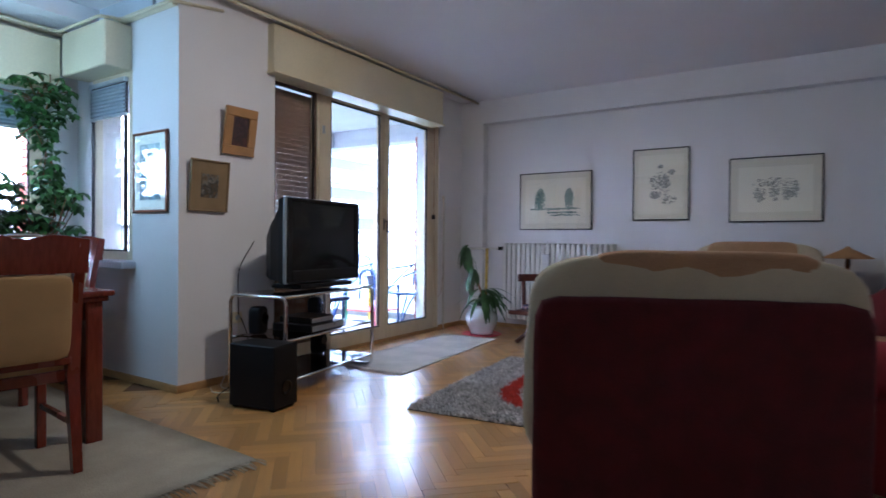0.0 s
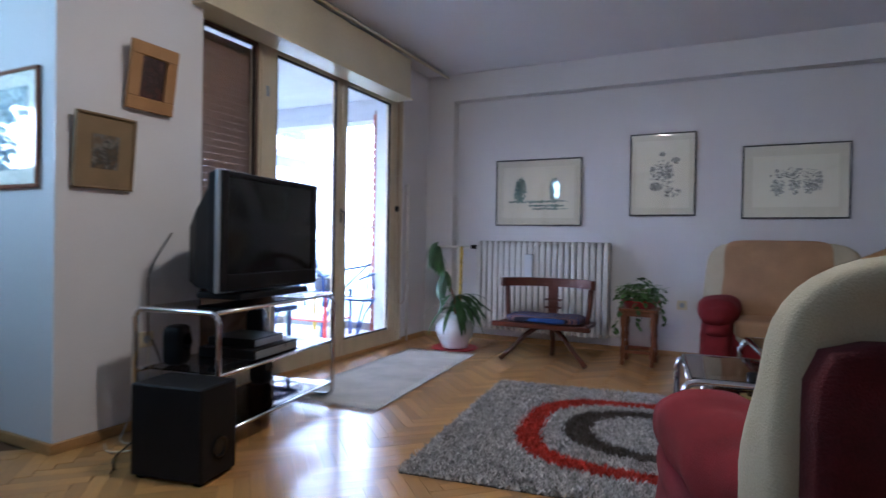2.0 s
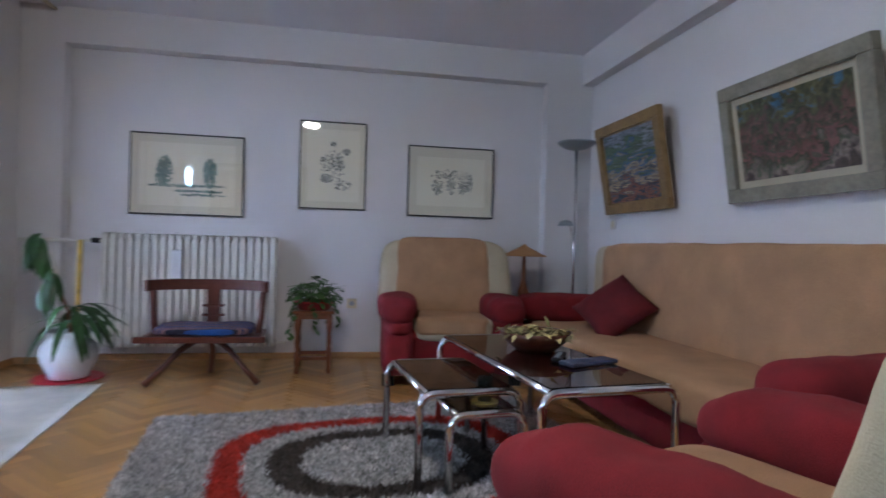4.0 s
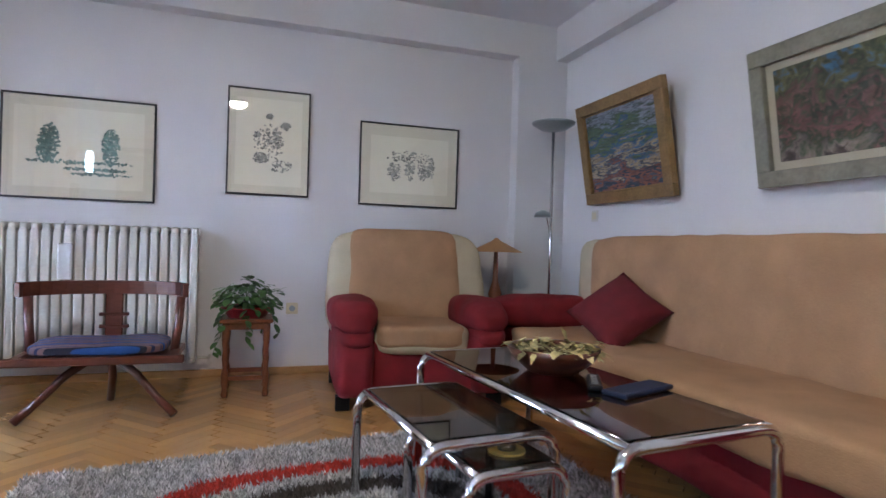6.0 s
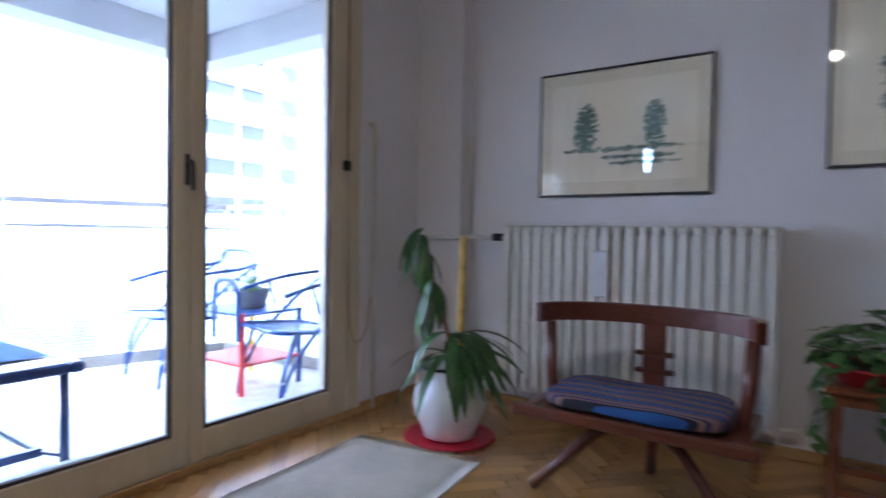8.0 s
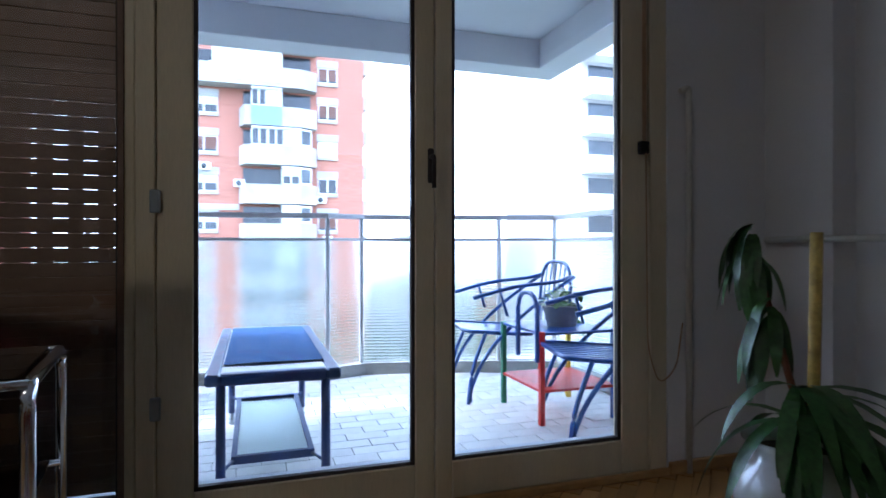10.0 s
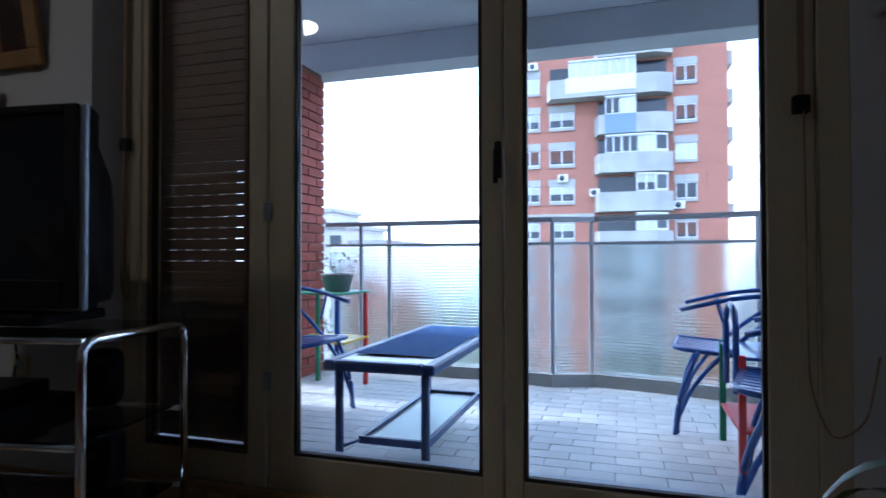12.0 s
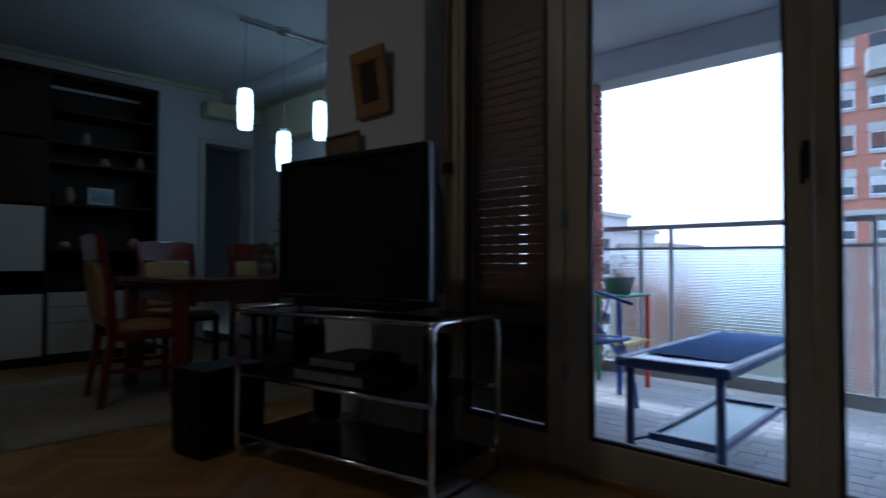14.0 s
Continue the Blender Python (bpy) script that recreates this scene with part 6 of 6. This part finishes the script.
def far_window(parent, x, y0, y1, z0, z1, style, rgen):
    """A window in a wall that faces +x."""
    w = boxpart("window", [(x, x + 0.06, y0, y1, z0, z0 + 0.07), (x, x + 0.06, y0, y1, z1 - 0.07, z1), (x, x + 0.06, y0, y0 + 0.07, z0, z1), (x, x + 0.06, y1 - 0.07, y1, z0, z1), (x, x + 0.06, (y0 + y1) / 2 - 0.05, (y0 + y1) / 2 + 0.05, z0, z1)], TWHITE, parent)
    cut = {"open": 0.0, "half": 0.5, "shut": 1.0, "brown": 0.8}[style]
    zc = z1 - (z1 - z0) * cut
    if cut < 1:
        boxpart("pane", (x + 0.01, x + 0.03, y0 + 0.07, y1 - 0.07, z0 + 0.05, zc), TDARK, w)
    if cut > 0:
        boxpart("blind", (x + 0.03, x + 0.05, y0 + 0.07, y1 - 0.07, zc, z1 - 0.05), TBROWN if style == "brown" else TBLIND, w)


def air_unit(x, y, z):
    t = thing("air_conditioner", (x, y, z), 0, "white air conditioner unit fixed to the far facade", "air conditioner", "air conditioners on the tower")
    boxpart("case", (0, 0.4, -0.4, 0.4, 0, 0.6), TWHITE, t, 0.02)
    m = bmesh.new()
    lathe(m, [(0.22, 0), (0.22, 0.02), (0.05, 0.03)], 14)
    f = part("fan_grille", m, TDARK, t)
    f.matrix_basis = pose(0.4, -0.08, 0.3, 0, 90, 0)


def prism(bm, pts, z0, z1):
    lo = [bm.verts.new((x, y, z0)) for x, y in pts]
    hi = [bm.verts.new((x, y, z1)) for x, y in pts]
    bm.faces.new(lo[::-1]), bm.faces.new(hi)
    for k in range(len(pts)):
        q = (k + 1) % len(pts)
        bm.faces.new((lo[k], lo[q], hi[q], hi[k]))


tower = thing("apartment_tower", (0, 0, 0), 0, "red brick apartment tower with grey concrete balconies", "building")
TX, TYA, TYB = -46.0, -10.6, 6.95
tower.location.y = -0.35
boxpart("wall", (TX - 14, TX, TYA, TYB, -14, 22), TBRICK, tower)
PITCH = 3.03
BAYL, BAYM, BAYR = -2.9, 0.3, 3.0
rgen = random.Random(8)
styles = ["half", "open", "brown", "open", "half", "shut", "half", "open", "brown"]


def bay_outline(lo, hi, out):
    return [(TX - 0.05, lo), (TX + out, lo + 0.45), (TX + out, hi - 1.2), (TX + out * 0.55, hi), (TX - 0.05, hi)]


for k in range(-6, 6):
    z = 5.45 + PITCH * k
    for c, (y0, y1) in enumerate(((-8.9, -7.25), (-6.45, -4.45), (3.2, 4.75))):
        if c == 1 and k >= 3:
            continue
        boxpart("lintel", (TX - 0.02, TX + 0.10, y0 - 0.10, y1 + 0.08, z + 1.27, z + 1.85), TCONC, tower)
        boxpart("sill", (TX - 0.02, TX + 0.14, y0 - 0.05, y1 + 0.05, z - 0.24, z - 0.02), TCONC, tower)
        far_window(tower, TX, y0, y1, z, z + 1.25, {(0, 0): "half", (0, 1): "brown", (0, 2): "half", (0, 3): "shut", (1, 0): "half", (1, 1): "brown", (1, 2): "half", (2, 0): "open", (2, 1): "shut", (2, 2): "brown", (2, 3): "brown"}.get((c, k), styles[(k * 3 + c * 2 + 7) % 9]), rgen)
    # balcony bay, half a storey above the windows
    b = z - 0.98
    wide = k == 3
    lo = -6.7 if wide else BAYL
    m = bmesh.new()
    prism(m, bay_outline(lo, BAYR, 1.5), b, b + 0.16)
    outer, inner = bay_outline(lo, BAYR, 1.5), bay_outline(lo + 0.12, BAYR - 0.12, 1.38)
    for (a0, a1), (c0, c1) in zip(zip(outer, outer[1:]), zip(inner, inner[1:])):
        prism(m, [a0, a1, c1, c0], b + 0.16, b + 1.50)
    bay = part("balcony", m, TCONC, tower)
    if k == 2:
        boxpart("panel", (TX + 1.5, TX + 1.53, BAYL + 0.9, BAYM, b, b + 1.5), TCONB, bay, 0, "blue grey painted parapet panel")
    if wide:
        boxpart("cladding", (TX + 1.5, TX + 1.53, -5.0, BAYM, b + 0.35, b + 1.55), TWHITE, bay, 0, "white panel over the parapet")
    # flat dark sheet on the wall, painted shade for the balcony's depth
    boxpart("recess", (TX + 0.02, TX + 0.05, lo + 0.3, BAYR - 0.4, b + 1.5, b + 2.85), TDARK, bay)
    boxpart("party_wall", (TX, TX + 1.2, BAYM - 0.06, BAYM + 0.06, b + 1.5, b + 3.0), TCONC, bay)
    spans = {-1: (BAYM, BAYR - 1.3), 0: (BAYM, BAYR - 1.3), 1: (BAYL + 0.9, BAYR - 1.3), 2: (BAYL + 0.9, BAYM), 3: (-4.8, BAYM), 4: (BAYL + 0.9, BAYM)}
    if k in spans:
        a = spans[k]
        n = max(1, round((a[1] - a[0]) / 1.25))
        for i in range(n):
            y0, y1 = a[0] + (a[1] - a[0]) * i / n, a[0] + (a[1] - a[0]) * (i + 1) / n
            far_window(tower, TX + 1.38, y0 + 0.02, y1 - 0.02, b + 1.52, b + 2.82, "shut" if k == 3 and i else ["half", "open", "open", "shut"][(i + k) % 4], rgen)
        boxpart("head", (TX + 1.28, TX + 1.55, a[0], a[1], b + 2.82, b + 2.92), TWHITE, bay)
        if a[1] > 1:
            m = bmesh.new()
            prism(m, [(TX + 1.38, a[1]), (TX + 1.44, a[1]), (TX + 1.02, BAYR - 0.4), (TX + 0.96, BAYR - 0.4)], b + 1.52, b + 2.9)
            w = part("corner_window", m, TWHITE, bay)
            m = bmesh.new()
            prism(m, [(TX + 1.43, a[1] + 0.1), (TX + 1.47, a[1] + 0.1), (TX + 1.10, BAYR - 0.5), (TX + 1.06, BAYR - 0.5)], b + 1.7, b + 2.75)
            part("pane", m, TDARK, w)
    # side balconies past the corner
    boxpart("side_balcony", (TX - 5.5, TX - 2.0, TYB, TYB + 0.7, z - 1.4, z - 0.3), TCONC, tower)
    boxpart("side_balcony", (TX - 12, TX - 8.0, TYB, TYB + 0.9, z - 1.4, z - 0.3), TCONC, tower)
boxpart("string_course", (TX, TX + 0.2, TYA, BAYL, 4.0, 4.45), TCONC, tower)
for y, z in ((-3.2, 5.8), (-5.7, 7.05), (-9.3, 12.2), (-9.0, 16.4), (-8.1, 16.4), (3.1, 4.65), (-5.9, 13.9), (3.6, 1.4)):
    air_unit(TX + 0.02, y, z)


def block(name, label, x0, x1, y0, y1, z1, mat, rows, face="x", roof=None):
    t = thing(name, (0, 0, 0), 0, label, "building")
    boxpart("wall", (x0, x1, y0, y1, -14, z1), mat, t)
    boxpart("roof", (x0 - 0.4, x1 + 0.4, y0 - 0.4, y1 + 0.4, z1, z1 + 0.5), roof or TCONC, t)
    z = z1 - 2.2
    while z > -13 and rows:
        y = y0 + 1.2
        while y + 1.6 < y1:
            boxpart("window", (x1, x1 + 0.08, y, y + 1.5, z, z + 1.3), TDARK, t)
            y += 3.2
        z -= 3.0
        rows -= 1
    return t


PALE = material("pale_render", (0.55, 0.54, 0.53), 0.9, vary=0.08, scale=0.3)
second = thing("apartment_block", (0, 0, 0), 0, "pale apartment block with stacked corner balconies", "building")
boxpart("wall", (-52, -38, 22.5, 48, -14, 22), PALE, second)
for k in range(-5, 7):
    z = 2.2 + 3.0 * k
    boxpart("balcony", (-38, -36.4, 22.5, 30, z - 1.3, z), TWHITE, second)
    boxpart("balcony", (-38, -36.6, 34, 46, z - 1.3, z), TWHITE, second)
    boxpart("window", (-38, -37.9, 23.2, 26.5, z, z + 1.4), TDARK, second)
    boxpart("window", (-38, -37.9, 27, 29.4, z, z + 1.4), TDARK, second)
    boxpart("window", (-38, -37.9, 31, 33, z, z + 1.3), TDARK, second)
    boxpart("window", (-38, -37.9, 36, 44, z, z + 1.3), TDARK, second)
PINK = material("pink_brick_render", (0.38, 0.2, 0.16), 0.9, vary=0.1, scale=0.3)
block("stepped_house", "pale stepped apartment house with a flat roof", -74, -62, -40, -33.5, 4.6, PALE, 4)
block("roof_lodge", "small roof structure with a flat canopy", -72, -64, -40, -36.5, 6.8, PALE, 1)
block("low_house", "pale and pink low apartment house", -76, -63, -33, -28.5, 2.6, PINK, 4)
rg = random.Random(2)
for i in range(16):
    y = -120 + i * 17 + rg.uniform(-5, 5)
    d = rg.uniform(110, 170)
    h = rg.uniform(0.4, 3.4)
    block("distant_house", "distant low apartment house on the skyline", -d - 14, -d, y, y + rg.uniform(9, 15), h, rg.choice([PALE, PINK, TCONC]), 3)
hall = thing("vaulted_hall", (0, 0, 0), 0, "white hall with a curved roof beyond the tower", "building")
m = bmesh.new()
rows = []
for x in (-66, -58):
    rows.append([m.verts.new((x, 15.5 + 6.0 * math.cos(a), 0.2 + 2.4 * math.sin(a))) for a in np.linspace(0, math.pi, 14)] + [m.verts.new((x, 9.5, -14)), m.verts.new((x, 21.5, -14))])
m.faces.new(rows[0]), m.faces.new(rows[1])
n = len(rows[0])
for i in range(n):
    m.faces.new((rows[0][i], rows[0][(i + 1) % n], rows[1][(i + 1) % n], rows[1][i]))
part("shell", m, PALE, hall)
FARLEAF = material("tree_leaf", (0.05, 0.08, 0.035), 0.8, vary=0.3, random=0.4, island=True)


def tree(at, h, seed):
    rg = random.Random(seed)
    t = thing("tree", at, 0, "leafy tree standing between the buildings", "tree", "trees below the balcony")
    m = bmesh.new()
    tube(m, [(0, 0, 0), (0.1, 0, h * 0.4), (0, 0.1, h * 0.75)], 0.22, 7, taper=[1, 0.7, 0.3])
    for i in range(6):
        a = rg.uniform(0, math.tau)
        tube(m, [(0, 0, h * 0.4), (math.cos(a) * h * 0.15, math.sin(a) * h * 0.15, h * 0.6), (math.cos(a) * h * 0.25, math.sin(a) * h * 0.25, h * 0.8)], 0.08, 5, taper=[1, 0.7, 0.3])
    part("trunk", m, STOOLW, t)
    m = bmesh.new()
    clumps = [(rg.uniform(-1, 1) * h * 0.24, rg.uniform(-1, 1) * h * 0.24, h * rg.uniform(0.5, 0.95), h * rg.uniform(0.08, 0.15)) for _ in range(16)]
    for i in range(1100):
        x, y, z, r = clumps[i % 16]
        u = Vector((rg.gauss(0, 1), rg.gauss(0, 1), rg.gauss(0, 0.7)))
        u = u.normalized() * r * rg.uniform(0.6, 1.1)
        leaf(m, (x + u.x, y + u.y, z + u.z), (u.x, u.y, rg.uniform(-0.5, 0.5)), 0.45, 0.3, 0.3, 1)
    part("crown", m, FARLEAF, t, kind="stuff")


for i, (x, y, h) in enumerate(((-50, 13, 13.5), (-34, -14, 9), (-30, 9, 8.5), (-38, -20, 11), (-44, 18, 14.5), (-28, 0, 7), (-70, -22, 14.5), (-34, 4, 9))):
    tree((x, y, -14), h, 30 + i)

# ---- pieces of the floors and walls ----
def clip(poly, x0, x1, y0, y1):
    for axis, val, keep in ((0, x0, 1), (0, x1, -1), (1, y0, 1), (1, y1, -1)):
        out = []
        for i, p in enumerate(poly):
            q = poly[(i + 1) % len(poly)]
            a, b = (p[axis] - val) * keep, (q[axis] - val) * keep
            if a >= 0:
                out.append(p)
            if a * b < 0:
                u = a / (a - b)
                out.append((p[0] + (q[0] - p[0]) * u, p[1] + (q[1] - p[1]) * u))
        poly = out
        if not poly:
            return poly
    return poly


floor = bpy.data.objects["floor"]
PL, PW = 0.36, 0.06
plank_me = None
near, rest = [], []
c45 = math.sqrt(0.5)
for i in range(-90, 90):
    for j in range(-16, 17):
        for kind in (0, 1):
            # herringbone cell in plank units
            u0 = i * PW + j * PL
            v0 = i * PW - j * PL
            if kind == 0:
                r = (u0, u0 + PL, v0, v0 + PW)
            else:
                r = (u0 + PL, u0 + PL + PW, v0 - PL + PW, v0 + PW)
            pts = [(r[0], r[2]), (r[1], r[2]), (r[1], r[3]), (r[0], r[3])]
            w = [((a - b) * c45 + 1.9, (a + b) * c45 - 3.6) for a, b in pts]
            cx, cy = sum(p[0] for p in w) / 4, sum(p[1] for p in w) / 4
            if not (BAY_X - 0.3 < cx < X_E + 0.3 and -7.5 < cy < 0.3):
                continue
            w = [(cx + (x - cx) * (1 - 0.004 / PL * 2), cy + (y - cy) * (1 - 0.004 / PL * 2)) for x, y in w]
            q = clip(w, 0.05 if cy > -3.99 else BAY_X, X_E, -7.2 if cy < -6.9 else -9, 0.0)
            if len(q) < 3:
                continue
            whole = len(q) == 4 and all(abs(q[k][0] - w[k][0]) < 1e-6 for k in range(4))
            d = math.hypot(cx - 1.55, (cy + 3.2) * 0.55)
            (near if whole else rest).append((d, kind, cx, cy, q))
near.sort(key=lambda s: s[0])
rest += near[300:]
for d, kind, cx, cy, q in near[:300]:
    if plank_me is None:
        m = bmesh.new()
        box(m, -PL / 2 + 0.0006, PL / 2 - 0.0006, -PW / 2 + 0.0005, PW / 2 - 0.0005, -0.012, 0.0)
        plank_me = bpy.data.meshes.new("plank")
        m.to_mesh(plank_me), m.free()
        plank_me.materials.append(OAK)
    ob = new("plank", plank_me)
    ob.parent = floor
    ob.location = (cx, cy, random.uniform(-0.0003, 0.0))
    ob.rotation_euler = (random.uniform(-0.0008, 0.0008), random.uniform(-0.0008, 0.0008), radians(45 if kind == 0 else 135))
verts, faces = [], []
for d, kind, cx, cy, q in rest:
    k = len(q)
    b = len(verts)
    z = random.uniform(-0.0003, 0.0)
    verts += [(cx + (x - cx) * 0.997, cy + (y - cy) * 0.997, z) for x, y in q] + [(x, y, -0.01) for x, y in q]
    faces.append([b + a for a in range(k)])
    faces += [[b + a, b + k + a, b + k + (a + 1) % k, b + (a + 1) % k] for a in range(k)]
me = bpy.data.meshes.new("parquet_rest")
me.from_pydata(verts, [], faces)
me.materials.append(OAK_J)
pr = tagged(new("parquet_rest", me), kind="stuff")
pr.parent = floor

bfloor = bpy.data.objects["balcony_floor"]
tile_me = None
x, row = -0.13, 0
while x > -2.25:
    y = -3.85 + (row % 2) * 0.1
    while y < -0.0:
        if tile_me is None:
            m = bmesh.new()
            box(m, -0.0485, 0.0485, -0.0985, 0.0985, -0.01, 0.0, bevel=0.002)
            tile_me = bpy.data.meshes.new("tile")
            m.to_mesh(tile_me), m.free()
            tile_me.materials.append(TILE)
        ob = new("tile", tile_me)
        ob.parent = bfloor
        ob.location = (x - 0.05, y + 0.1, BZ + random.uniform(-0.001, 0.001))
        y += 0.2
    x -= 0.1
    row += 1

brick_pier("brick_pier_south", -2.25, -1.78, -3.9, -3.5, BZ, 2.33, "red brick pier at the end of the balcony")
brick_pier("brick_pier_north", -0.42, -0.26, -0.42, 0.2, BZ, 2.33, "red brick pier beside the balcony doors")
